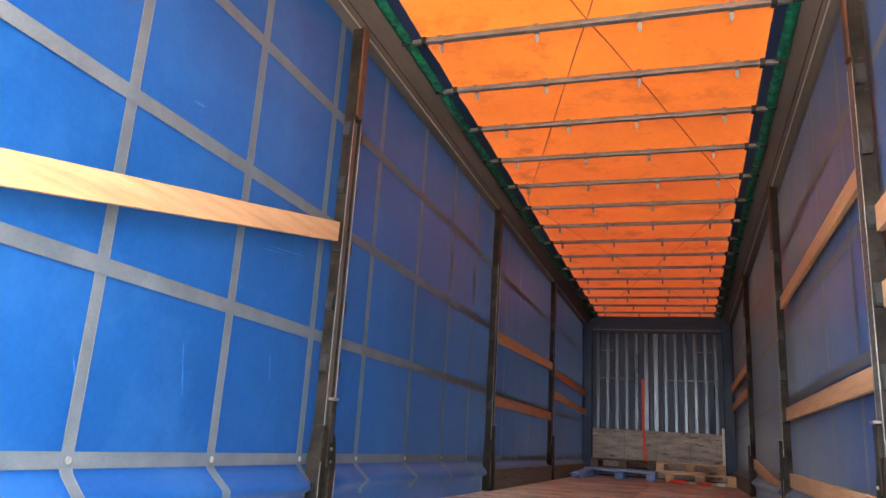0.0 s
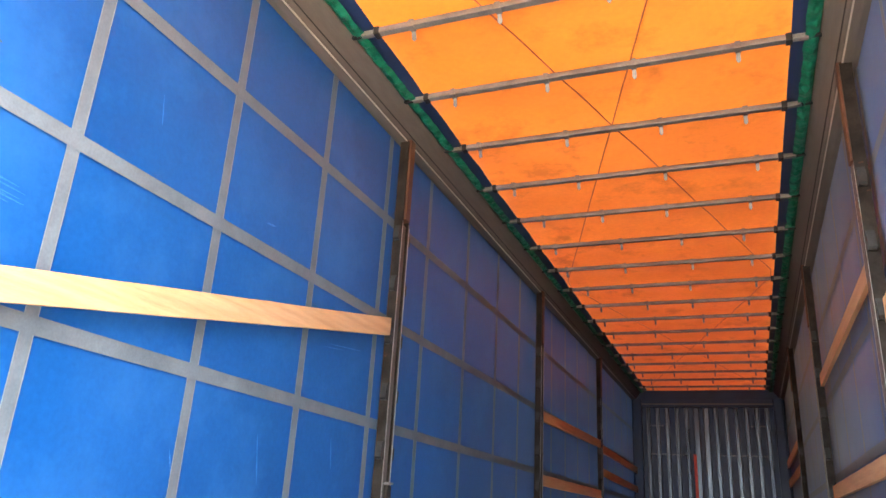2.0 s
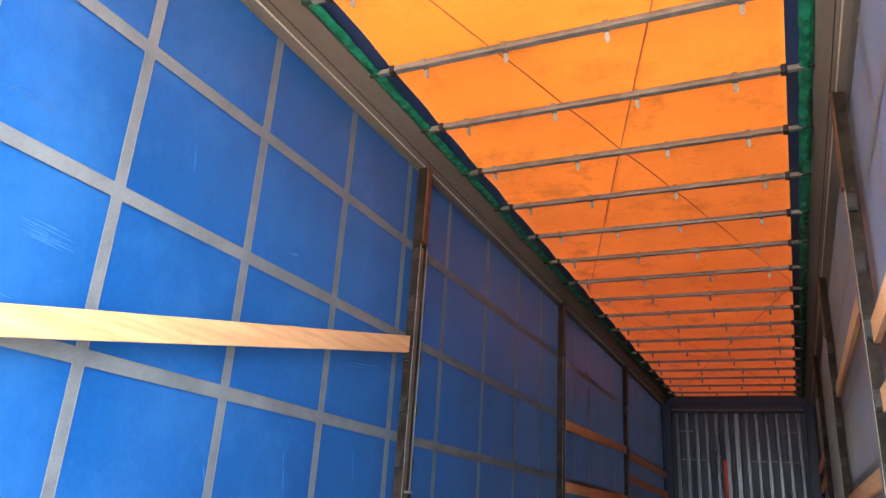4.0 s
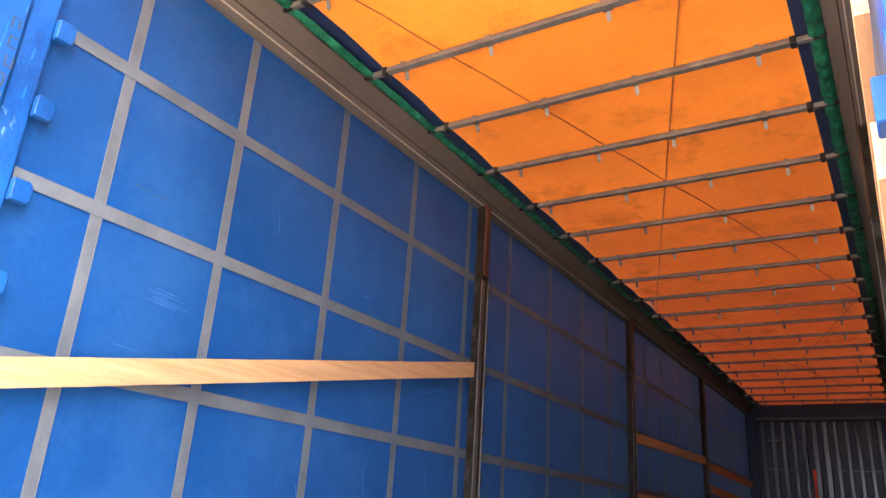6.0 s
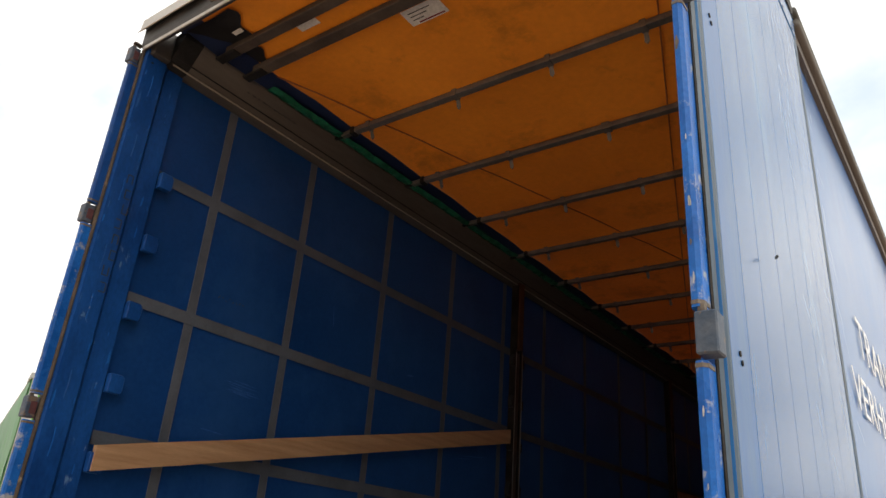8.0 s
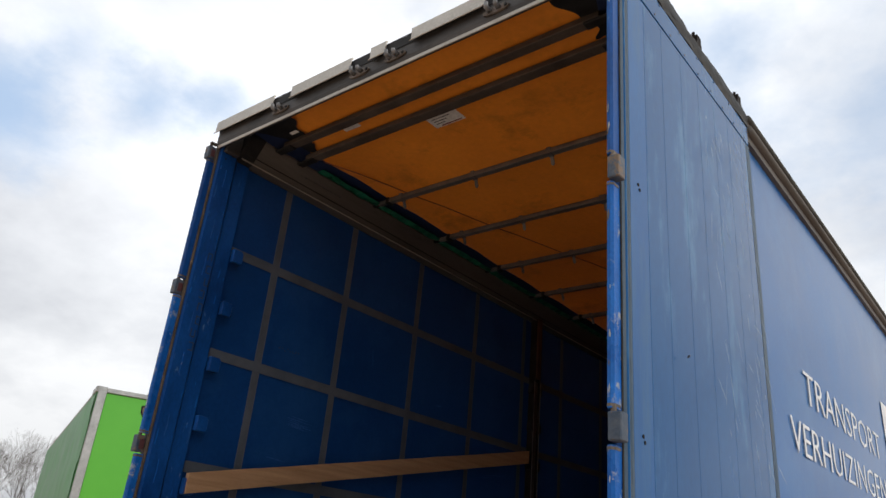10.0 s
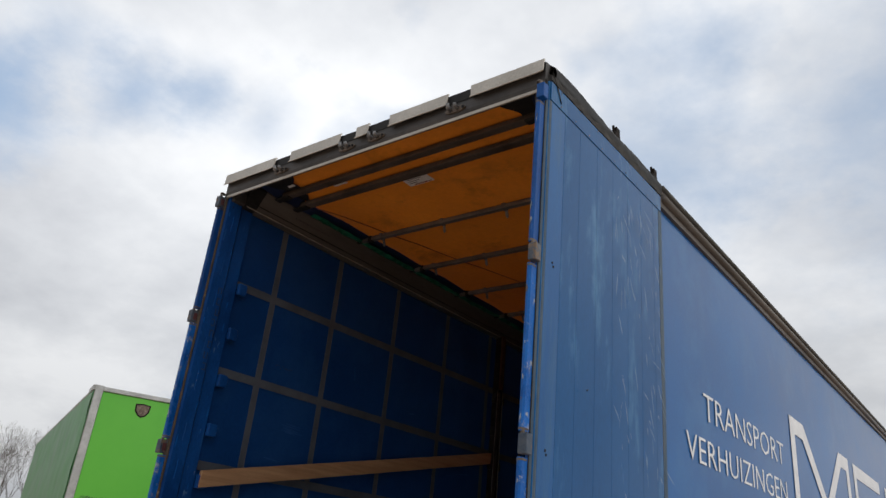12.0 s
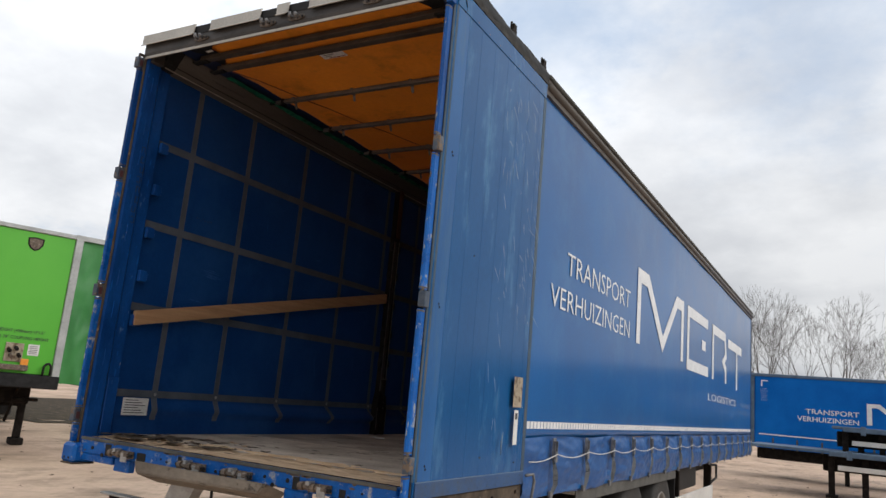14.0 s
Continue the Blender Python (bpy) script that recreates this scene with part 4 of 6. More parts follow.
bm = bmesh.new()
sheet(bm, 44, 260, lambda u, v: (-1.0 + 2.0 * u + (0.012 * noise.noise((v * 30, u * 2, 8)) if u in (0, 1) else 0), 0.012 + 13.488 * v, roof_z(-1 + 2 * u, 0.012 + 13.488 * v)))
roof = part("roof_sheet", bm, ROOF_SHEET, trailer, "orange tarpaulin roof sheet lit from above", True)
for side in (-1, 1):
    bm = bmesh.new()
    sheet(bm, 4, 200, lambda u, v: (side * (0.982 + 0.15 * u), 0.012 + 13.488 * v, roof_z(side * 0.99, 0.012 + 13.488 * v) - 0.007 - 0.010 * u + 0.004 * noise.noise((u * 3, v * 60, 3 * side)) * u))
    part("roof_border", bm, NAVY, roof, "navy blue border of the roof sheet", True)
    bm = bmesh.new()

    def gather(u, v):
        y = 0.6 + 12.8 * v
        pull = abs(math.sin(math.pi * (y - 1.136) / 0.654))
        fold = 0.012 * noise.noise((y * 17, u * 2.2, side)) + 0.006 * noise.noise((y * 43 + 9 * u, u * 5, side))
        slack = math.sin(math.pi * u)
        x = 1.040 + 0.068 * u + 0.010 * noise.noise((y * 8, u, 5 + side)) * (1 - u)
        return (side * x, y + 0.010 * noise.noise((y * 11, u * 3, 7)), 3.926 + 0.006 * u - (0.006 + 0.012 * pull) * slack + fold * (0.35 + slack))

    sheet(bm, 8, 1500, gather)
    part("gathered_edge", bm, MESH_GREEN, roof, "bunched green edge fabric", True)


def roof_bow(y, parent):
    bm = bmesh.new()
    prism(bm, [(-0.019, 3.915), (0.019, 3.915), (0.021, 3.924), (0.017, 3.946), (-0.017, 3.946), (-0.021, 3.924)], lambda u, v, w: (w, y + u, v), -0.975, 0.975)
    o = part("roof_bow", bm, BOW_STEEL, parent, "galvanised roof bow with small steel hooks")
    for side in (-1, 1):
        plain_box("bow_end", (*sorted((side * 0.985, side * 1.060)), y - 0.017, y + 0.017, 3.914, 3.942), BOW_STEEL, o, "", 0.004)
        plain_box("clamp", (*sorted((side * 0.955, side * 0.985)), y - 0.026, y + 0.026, 3.904, 3.950), BLACK, o, "black clamp", 0.004)
        bm = bmesh.new()
        box(bm, *sorted((side * 1.06, side * 1.115)), y - 0.010, y + 0.010, 3.918, 3.930)
        part("carriage", bm, BLACK, o)
    for x in (-0.82, -0.30, 0.24, 0.78):
        xx = x + 0.05 * math.sin(y * 7 + x * 3)
        wide = 1.6 if 1.6 < y < 2.0 and x == 0.24 else 1.0
        bm = bmesh.new()
        box(bm, xx - 0.014 * wide, xx + 0.014 * wide, y - 0.024, y + 0.024, 3.909, 3.950)
        sway = 0.5 + 0.5 * math.sin(y * 13 + x)
        prism(bm, [(-0.010, 0.0), (0.010, 0.0), (0.012, -0.040), (0.0, -0.052), (-0.012, -0.040)], lambda u, v, w: (xx + u, y + w - v * 0.35, 3.912 + v), 0.020, 0.024)
        part("hook", bm, BOW_STEEL, o)


for y in BOWS:
    roof_bow(y, trailer)
for y0, y1 in ((0.262, 0.318), (0.430, 0.492)):
    plain_box("roof_beam", (-1.02, 1.04, y0, y1, 3.905, 3.938), BEAM, trailer, "dark steel roof beam behind the rear header", 0.004)
for side in (-1, 1):
    for y in (0.29, 0.46):
        plain_box("beam_carriage", (*sorted((side * 0.96, side * 1.10)), y - 0.026, y + 0.026, 3.895, 3.912), BLACK, trailer, "black roof carriage plate", 0.006)
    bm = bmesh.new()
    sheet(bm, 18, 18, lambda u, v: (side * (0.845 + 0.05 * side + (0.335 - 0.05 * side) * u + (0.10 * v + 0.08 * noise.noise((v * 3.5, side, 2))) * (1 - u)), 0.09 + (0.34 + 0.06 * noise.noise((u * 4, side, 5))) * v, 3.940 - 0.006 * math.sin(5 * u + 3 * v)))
    part("roof_patch", bm, BLACK, roof, "black patch at the rear corner of the roof", True)
label = plain_box("roof_label", (-0.150, 0.052, 0.528, 0.632, 3.9485, 3.9500), PAPER, trailer, "white label on the roof sheet", 0.0004)
for k in range(3):
    plain_box("label_line", (-0.125, -0.005 - 0.03 * k, 0.552 + 0.022 * k, 0.558 + 0.022 * k, 3.9478, 3.9484), INK, label, "", 0.0002)
plain_box("label_bar", (-0.105, 0.035, 0.617, 0.625, 3.9478, 3.9484), RED_PLASTIC, label, "", 0.0002)
plain_box("small_label", (-0.62, -0.50, 0.345, 0.385, 3.9455, 3.9470), PAPER, trailer, "small white label on the roof sheet", 0.0004)
plain_box("small_label", (-0.90, -0.84, 0.20, 0.225, 3.928, 3.930), PAPER, trailer, "small white label on the roof sheet", 0.0004)
for s in (-1, 1):
    pts = []
    for k in range(60):
        y = 0.56 + 12.72 * k / 59
        tri = abs(((y - 0.56) / 6.36) % 2 - 1) * 2 - 1
        sag = 0.03 * math.sin(math.pi * (((y - 0.56) / 3.18) % 1)) * (1 if y > 6.9 else 0.2)
        pts.append((s * 0.99 * tri, y, roof_z(s * 0.99 * tri, y) - 0.007 - sag * 0.4))
    bm = bmesh.new()
    tube(bm, pts, 0.004, 5)
    part("roof_cord", bm, CORD, trailer, "thin red-brown cord crossing under the roof", True)

# intermediate posts
POSTS = {-1: [3.385, 6.68, 9.90], 1: [3.235, 6.36, 9.55]}
for side in (-1, 1):
    for y in POSTS[side]:
        bm = bmesh.new()
        prism(bm, [(-0.050, 0.0), (-0.050, 0.055), (-0.036, 0.055), (-0.036, 0.018), (-0.014, 0.012), (-0.014, 0.030), (0.014, 0.030), (0.014, 0.012), (0.036, 0.018), (0.036, 0.055), (0.050, 0.055), (0.050, 0.0)],
              lambda u, v, w: (side * (1.238 - v), y + u, w), 1.21, 3.80)
        p = part("side_post", bm, DARK_STEEL, trailer, "dark worn steel sliding side post")
        plain_box("post_spine", (*sorted((side * 1.19, side * 1.224)), y - 0.020, y + 0.020, 1.50, 3.25), CHANNEL, p, "scraped grey channel", 0.002)
        for s in (-1, 1):
            plain_box("post_rim", (*sorted((side * 1.1815, side * 1.1835)), *sorted((y + s * 0.0360, y + s * 0.0500)), 1.62, 3.27), CHANNEL, p, "scraped grey steel flange", 0.0008)
            plain_box("post_edge", (*sorted((side * 1.1800, side * 1.1815)), *sorted((y + s * 0.0425, y + s * 0.0500)), 1.64, 3.25), STEEL, p, "bright worn edge", 0.0005)
        plain_box("post_sleeve", (*sorted((side * 1.172, side * 1.236)), y - 0.032, y + 0.032, 3.28, 3.82), RUST_DARK, p, "rust-brown upper sleeve", 0.004)
        for k in range(7):
            z = 3.20 - 0.3125 * k
            for s in (-1, 1):
                if z < 1.7:
                    continue
                bm = bmesh.new()
                hooked = [(0.050, 0.030), (0.066, 0.030), (0.066, -0.026), (0.074, -0.030), (0.074, 0.008), (0.083, 0.008), (0.083, -0.050), (0.074, -0.062), (0.050, -0.062)]
                prism(bm, hooked, lambda u, v, w: (side * w, y + s * u, z + v), 1.186, 1.222)
                part("board_socket", bm, BLACK, p, "black hooked board socket")
        if side > 0:
            hole = to_mesh("perforation", soft_box(-0.0004, 0.0004, -0.0042, 0.0042, -0.006, 0.006, 0.0002), BLACK)
            for k in range(44):
                for dy in (-0.024, 0.024):
                    link_mesh("perforation", hole, p, "", pose(1.1790, y + dy, 1.6275 + 0.037 * k))
            plain_box("perforated_strip", (1.1792, 1.1812, y - 0.034, y + 0.034, 1.55, 3.27), CHANNEL, p, "grey perforated steel strip", 0.001)
        for s, h in ((-1, 1.64), (1, 1.60)):
            bm = bmesh.new()
            cheek = [(0.030, 1.20), (0.088, 1.20), (0.088, h - 0.16), (0.070, h - 0.03), (0.055, h), (0.030, h)]
            prism(bm, cheek, lambda u, v, w: (side * w, y + s * u, v), 1.165, 1.235)
            bmesh.ops.bevel(bm, geom=bm.edges[:], offset=0.005, segments=1, affect="EDGES")
            part("post_foot", bm, DARK_STEEL, p, "scraped steel post foot")
            plain_box("foot_edge", (*sorted((side * 1.1620, side * 1.1650)), *sorted((y + s * 0.079, y + s * 0.085)), 1.24, h - 0.17), BOW_STEEL, p, "", 0.001)
        latch = plain_box("foot_latch", (*sorted((side * 1.158, side * 1.182)), y - 0.026, y + 0.026, 1.44, 1.76), DARK_STEEL, p, "locking lever at the foot", 0.005)
        plain_box("lever_slot", (*sorted((side * 1.1560, side * 1.1578)), y - 0.010, y + 0.010, 1.56, 1.70), BLACK, latch, "", 0.0006)
        plain_box("lever_lip", (*sorted((side * 1.150, side * 1.182)), y - 0.030, y + 0.030, 1.762, 1.774), BOW_STEEL, latch, "bright worn lip", 0.002)
        for z in (1.47, 1.53):
            bm = bmesh.new()
            tube(bm, [(side * 1.158, y + 0.004, z), (side * 1.150, y + 0.004, z)], 0.008, 8)
            part("bolt", bm, CHANNEL, latch)

# headboard
hb = part("headboard", soft_box(-1.275, 1.275, 13.47, 13.56, 1.04, 3.99, 0.004), DARK_BLUE, trailer, "blue steel headboard with bare vertical ribs and grey plywood below")
for s in (-1, 1):
    plain_box("corner_column", (*sorted((s * 1.085, s * 1.235)), 13.36, 13.47, 1.20, 3.80), DARK_BLUE, hb, "dark blue corner column", 0.01)
plain_box("top_beam", (-1.085, 1.085, 13.38, 13.47, 3.66, 3.80), DARK_BLUE, hb, "dark blue top beam", 0.01)
plain_box("top_trim", (-1.085, 1.085, 13.37, 13.38, 3.70, 3.715), RAIL, hb, "", 0.002)
for k in range(13):
    x = -0.98 + 0.163 * k
    bm = bmesh.new()
    w = 0.034 if k not in (5, 6) else 0.050
    prism(bm, [(-w, 0.0), (-w * 0.7, -0.035), (w * 0.7, -0.035), (w, 0.0)], lambda u, v, z: (x + u, 13.468 + v, z), 1.9, 3.655)
    part("rib", bm, RIB, hb, "bare grey steel rib")
plain_box("cross_bar", (-0.97, -0.28, 13.405, 13.43, 2.84, 2.862), RIB, hb, "thin grey cross bar", 0.003)
plain_box("cross_bar", (0.18, 0.97, 13.405, 13.43, 2.84, 2.862), RIB, hb, "thin grey cross bar", 0.003)
for x0, x1 in ((-0.97, -0.72), (0.70, 0.95)):
    plain_box("short_bar", (x0, x1, 13.405, 13.43, 3.33, 3.35), RIB, hb, "", 0.003)
for k in range(4):
    plain_box("plywood_panel", (-1.075 + 0.5375 * k + 0.002, -0.5375 + 0.5375 * k - 0.002, 13.405, 13.428, 1.22, 1.98), HEAD_PLY, hb, "stained grey plywood panel", 0.002)
plain_box("white_edge", (1.040, 1.083, 13.39, 13.404, 1.25, 2.08), WHITE_PANEL, hb, "white edge strip", 0.002)

# grimy floor rail below the right door
bm = soft_box(1.262, 1.284, 0.11, 1.335, 1.035, 1.143, 0.004)
rave = part("side_rail", bm, DIRT, trailer, "dirt-caked steel floor rail")
for k in range(7):
    bm = bmesh.new()
    y, z = 0.22 + 0.17 * k, 1.085 + 0.02 * math.sin(k * 2.3)
    tube(bm, [(1.284, y, z), (1.292, y, z)], 0.011 + 0.004 * (k % 2), 7)
    part("bolt", bm, KEEPER if k % 2 else DARK_STEEL, rave)

# exterior of the right curtain
out_x = lambda y, z: curtain_x(1, y, z) + 0.005
right = curtains[1]
STRAPS = [1.877, 2.605, 3.333, 4.03, 4.76, 5.49, 6.22, 6.95, 7.68, 8.41, 9.14, 9.87, 10.6, 11.33, 12.06, 12.79, 13.3]
for k, y in enumerate(STRAPS):
    sway = 0.020 * noise.noise((k * 7.7, 0, 0))
    bm = bmesh.new()
    def hang(u, v):
        turn = (0.75 + 0.55 * noise.noise((k * 5.1, 2, 0))) * math.sin(math.pi * min(1.0, v * 1.1))
        out = 1.290 + 0.030 * math.sin(math.pi * v) * (0.8 + 0.5 * noise.noise((k * 3.3, 1, 0))) + 0.008 * noise.noise((k * 3.3, v * 5, 0))
        w = 0.040 * (u - 0.5)
        return (out + w * math.sin(turn), y + w * math.cos(turn) + (0.012 * math.sin(v * 5 + k) + sway) * (1 - v), 1.035 + 0.265 * v)

    sheet(bm, 1, 16, hang)
    bmesh.ops.solidify(bm, geom=bm.faces[:], thickness=0.003)
    s = part("tension_strap", bm, WEBBING, right, "grey webbing tension strap", True)
    bm = soft_box(1.290, 1.300, y - 0.030, y + 0.030, 1.290, 1.425, 0.003)
    box(bm, 1.300, 1.314, y - 0.028, y - 0.020, 1.270, 1.405)
    box(bm, 1.300, 1.314, y + 0.020, y + 0.028, 1.270, 1.405)
    box(bm, 1.306, 1.316, y - 0.020, y + 0.020, 1.262, 1.335)
    part("buckle", bm, BUCKLE, s, "over-centre dark steel buckle")
    plain_box("strap_hook", (1.275, 1.296, y - 0.022 + sway, y + 0.022 + sway, 1.018, 1.065), BUCKLE, s, "", 0.004)
pts = []
for k, (a, b) in enumerate(zip([1.352] + STRAPS, STRAPS)):
    sag = (0.012 if k == 0 else 0.030) + 0.012 * noise.noise((k * 2.3, 4, 0))
    for j in range(8):
        f = j / 8
        pts.append((1.322 - 0.006 * math.sin(math.pi * f), a + (b - a) * f, (1.318 if k else 1.284 + 0.034 * f * f) - sag * math.sin(math.pi * f)))
bm = bmesh.new()
tube(bm, pts, 0.0036, 6)
part("customs_cord", bm, WHITE_PANEL, right, "white cord threaded through the buckles", True)
y = 1.40
while y < 13.4:
    bm = bmesh.new()
    sheet(bm, 1, 1, lambda u, v: (out_x(y, 1.53) + 0.002, y + 0.052 * u, 1.486 + 0.048 * v))
    part("reflective_tile", bm, WHITE_PRINT, right)
    y += 0.062


def skirt(u, v):
    y, z = 1.345 + 12.15 * u, 1.03 + 0.40 * v
    pinch = abs(math.sin(math.pi * (y - 1.877) / 0.7285))
    x = 1.266 + 0.030 * pinch ** 0.6 * math.sin(math.pi * min(1, v * 1.05)) ** 0.7 + 0.016 * noise.noise((y * 2.2, z * 6, 3)) + 0.011 * noise.noise((y * 5 + z * 9, z * 13, 1)) + 0.007 * noise.noise((y * 11 - z * 16, z * 22 + y * 4, 6))
    return (x if v < 0.97 else 1.271, y, z + 0.008 * math.sin(y * 4))


bm = bmesh.new()
sheet(bm, 420, 30, skirt)
part("curtain_skirt", bm, SKIRT, right, "creased blue lower skirt of the curtain", True)


def print_on_side(name, words, y0, y1, z0, z1, parent, x, label=""):
    lettering(name, words, y1 - y0, z1 - z0, Matrix.Translation((x, y0, z0)) @ FACING_RIGHT, WHITE_PRINT, parent, label)


print_on_side("lettering", "TRANSPORT", 2.005, 3.815, 2.625, 2.795, right, 1.2735, "white word print")
print_on_side("lettering", "VERHUIZINGEN", 1.69, 3.83, 2.345, 2.505, right, 1.2735, "white word print")
print_on_side("lettering", "LOGISTICS", 8.30, 11.2, 1.93, 2.035, right, 1.2735, "white word print")


def stroke(points, w):
    """A flat white stroke of a logo on the side: a mitred ribbon through points (y, z)."""
    bm = bmesh.new()
    p = [Vector(q) for q in points]
    left, rite = [], []
    for i, q in enumerate(p):
        a = (q - p[i - 1]).normalized() if i else (p[1] - q).normalized()
        b = (p[i + 1] - q).normalized() if i < len(p) - 1 else a
        na, nb = Vector((-a.y, a.x)), Vector((-b.y, b.x))
        n = (na + nb).normalized()
        n *= 0.5 * w / max(0.45, n.dot(na))
        left.append(bm.verts.new((1.2736, q.x + n.x, q.y + n.y)))
        rite.append(bm.verts.new((1.2736, q.x - n.x, q.y - n.y)))
    for i in range(len(p) - 1):
        bm.faces.new((left[i], left[i + 1], rite[i + 1], rite[i]))
    return bm


LOGO = [([(4.16, 2.33), (4.16, 3.02), (4.52, 3.02), (5.25, 2.43), (5.98, 3.02), (6.33, 3.02), (6.33, 2.33)], 0.14),
        ([(8.20, 3.02), (6.72, 3.02), (6.72, 2.33), (8.25, 2.33)], 0.14), ([(7.72, 2.68), (8.02, 2.68)], 0.14),
        ([(8.68, 2.26), (8.68, 3.02), (9.86, 3.02), (9.98, 2.72), (9.72, 2.60), (9.98, 2.48), (9.98, 2.26)], 0.14),
        ([(10.22, 2.96), (11.95, 2.96)], 0.15), ([(11.30, 2.89), (11.30, 2.22)], 0.16)]
for pts, w in LOGO:
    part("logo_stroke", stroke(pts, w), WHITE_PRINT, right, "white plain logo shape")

# running gear
chassis = part("chassis", soft_box(-0.60, 0.60, 2.4, 12.2, 0.72, 1.08, 0.01), DARK_STEEL, trailer, "dark steel chassis frame under the floor")
plain_box("side_frame", (1.215, 1.262, 0.05, 13.5, 1.03, 1.18), BLUE_PAINT, trailer, "blue outer frame rail", 0.006)
plain_box("side_frame", (-1.262, -1.215, 0.05, 13.5, 1.03, 1.18), BLUE_PAINT, trailer, "blue outer frame rail", 0.006)
fender = plain_box("mudguard", (0.86, 1.24, 2.55, 6.25, 0.985, 1.03), GREY_POST, trailer, "grey plastic mudguard over the wheels", 0.01)
plain_box("mudguard_lip", (1.235, 1.25, 2.55, 6.25, 0.93, 1.035), GRIME, fender, "", 0.004)
plain_box("mudflap", (0.86, 1.24, 6.25, 6.27, 0.45, 1.03), BLACK, trailer, "black rubber mudflap", 0.004)


def wheel(y, side, parent):
    def lathe(profile, n=32):
        bm = bmesh.new()
        rings = [[bm.verts.new((side * x, y + r * math.cos(2 * math.pi * k / n), 0.50 + r * math.sin(2 * math.pi * k / n))) for k in range(n)] for x, r in profile]
        for a, b in zip(rings, rings[1:]):
            for k in range(n):
                bm.faces.new((a[k], a[(k + 1) % n], b[(k + 1) % n], b[k]))
        return bm
    t = part("wheel", lathe([(0.86, 0.30), (0.84, 0.42), (0.87, 0.50), (1.17, 0.50), (1.20, 0.47), (1.205, 0.40), (1.19, 0.30)]), TYRE, parent, "dusty black tyre", True)
    part("rim", lathe([(1.19, 0.30), (1.20, 0.29), (1.15, 0.27), (1.06, 0.22), (1.06, 0.15), (1.14, 0.13), (1.14, 0.0)]), RIM, t, "dusty grey steel rim", True)
    for k in range(10):
        bm = bmesh.new()
        a = 2 * math.pi * k / 10
        tube(bm, [(side * 1.06, y + 0.185 * math.cos(a), 0.5 + 0.185 * math.sin(a)), (side * 1.09, y + 0.185 * math.cos(a), 0.5 + 0.185 * math.sin(a))], 0.014, 6)
        part("wheel_nut", bm, STEEL, t)


for y in (3.15, 4.46, 5.77):
    for side in (-1, 1):
        wheel(y, side, trailer)
    bm = bmesh.new()
    tube(bm, [(-1.0, y, 0.5), (1.0, y, 0.5)], 0.07, 10)
    part("axle", bm, DARK_STEEL, trailer)
plain_box("side_guard", (1.19, 1.215, 6.5, 9.2, 0.40, 0.68), WHITE_PANEL, trailer, "dirty white side guard panel", 0.006)
plain_box("side_guard_bracket", (1.08, 1.19, 6.75, 6.82, 0.45, 1.05), DARK_STEEL, trailer, "", 0.004)
plain_box("tool_box", (0.62, 1.16, 6.9, 8.1, 0.72, 1.05), BLACK, trailer, "black box under the floor", 0.02)
bm = bmesh.new()
tube(bm, [(1.18, 8.9, 1.02), (1.20, 9.1, 0.98), (1.20, 9.6, 0.96), (1.20, 9.62, 0.76), (1.20, 9.05, 0.72)], 0.018, 8)
part("bent_bracket", bm, BLACK, trailer, "bent black tube bracket", True)
for side in (-1, 1):
    leg = plain_box("landing_leg", (side * 0.85 - 0.06, side * 0.85 + 0.06, 10.9, 11.02, 0.10, 1.05), DARK_STEEL, trailer, "dark landing leg", 0.01)
    plain_box("foot", (side * 0.85 - 0.14, side * 0.85 + 0.14, 10.84, 11.08, -0.03, 0.10), DARK_STEEL, leg, "", 0.02)

# label sheet on the left curtain
paper = plain_box("notice_sheet", (-1.2275, -1.2260, 0.262, 0.475, 1.33, 1.448), PAPER, trailer, "white printed notice sheet near the floor", 0.0004)
for k in range(6):
    plain_box("print_line", (-1.2260, -1.2254, 0.28, 0.45 - 0.03 * (k % 3), 1.345 + 0.017 * k, 1.350 + 0.017 * k), INK, paper, "", 0.0002)

# folded roof sheet and buckles above the right door
def folded(u, v):
    y = 0.02 + 1.33 * u
    lump = max(0.0, 0.030 * math.sin(math.pi * min(1, u * 1.9)) + 0.020 * math.sin(9 * u + 1) + 0.012 * noise.noise((y * 9, v * 3, 2))) * (1 - 0.8 * u)
    ring = [(1.286, 3.870), (1.300, 3.888), (1.301, 3.925), (1.294, 3.952 + 0.6 * lump), (1.262, 3.972 + lump), (1.205, 3.985 + lump), (1.15, 3.975)]
    i = min(5, int(v * 6))
    a, b = ring[i], ring[i + 1]
    f = v * 6 - i
    return (a[0] + (b[0] - a[0]) * f + 0.005 * noise.noise((y * 16, v * 7, 1)), y, a[1] + (b[1] - a[1]) * f + 0.003 * noise.noise((y * 22, v * 4, 4)))


bm = bmesh.new()
sheet(bm, 60, 18, folded)
fold = part("folded_roof_edge", bm, BLACK, trailer, "black folded edge of the roof sheet", True)
for y in (0.74, 1.27):
    bm = soft_box(1.240, 1.290, y - 0.035, y + 0.035, 3.950, 3.985, 0.006)
    box(bm, 1.262, 1.288, y - 0.015, y + 0.030, 3.980, 4.022)
    tube(bm, [(1.275, y - 0.03, 3.99), (1.282, y - 0.045, 4.01), (1.272, y - 0.02, 4.028)], 0.007, 6)
    part("roof_catch", bm, DARK_STEEL, fold, "dark roof catch")
bm = bmesh.new()
tube(bm, [(1.303, -0.02, 3.905), (1.3035, 0.02, 3.86), (1.3035, 0.05, 3.815), (1.302, 0.075, 3.775)], 0.0026, 6)
part("tie_cable", bm, SOOT, fold, "thin dark tie cable", True)

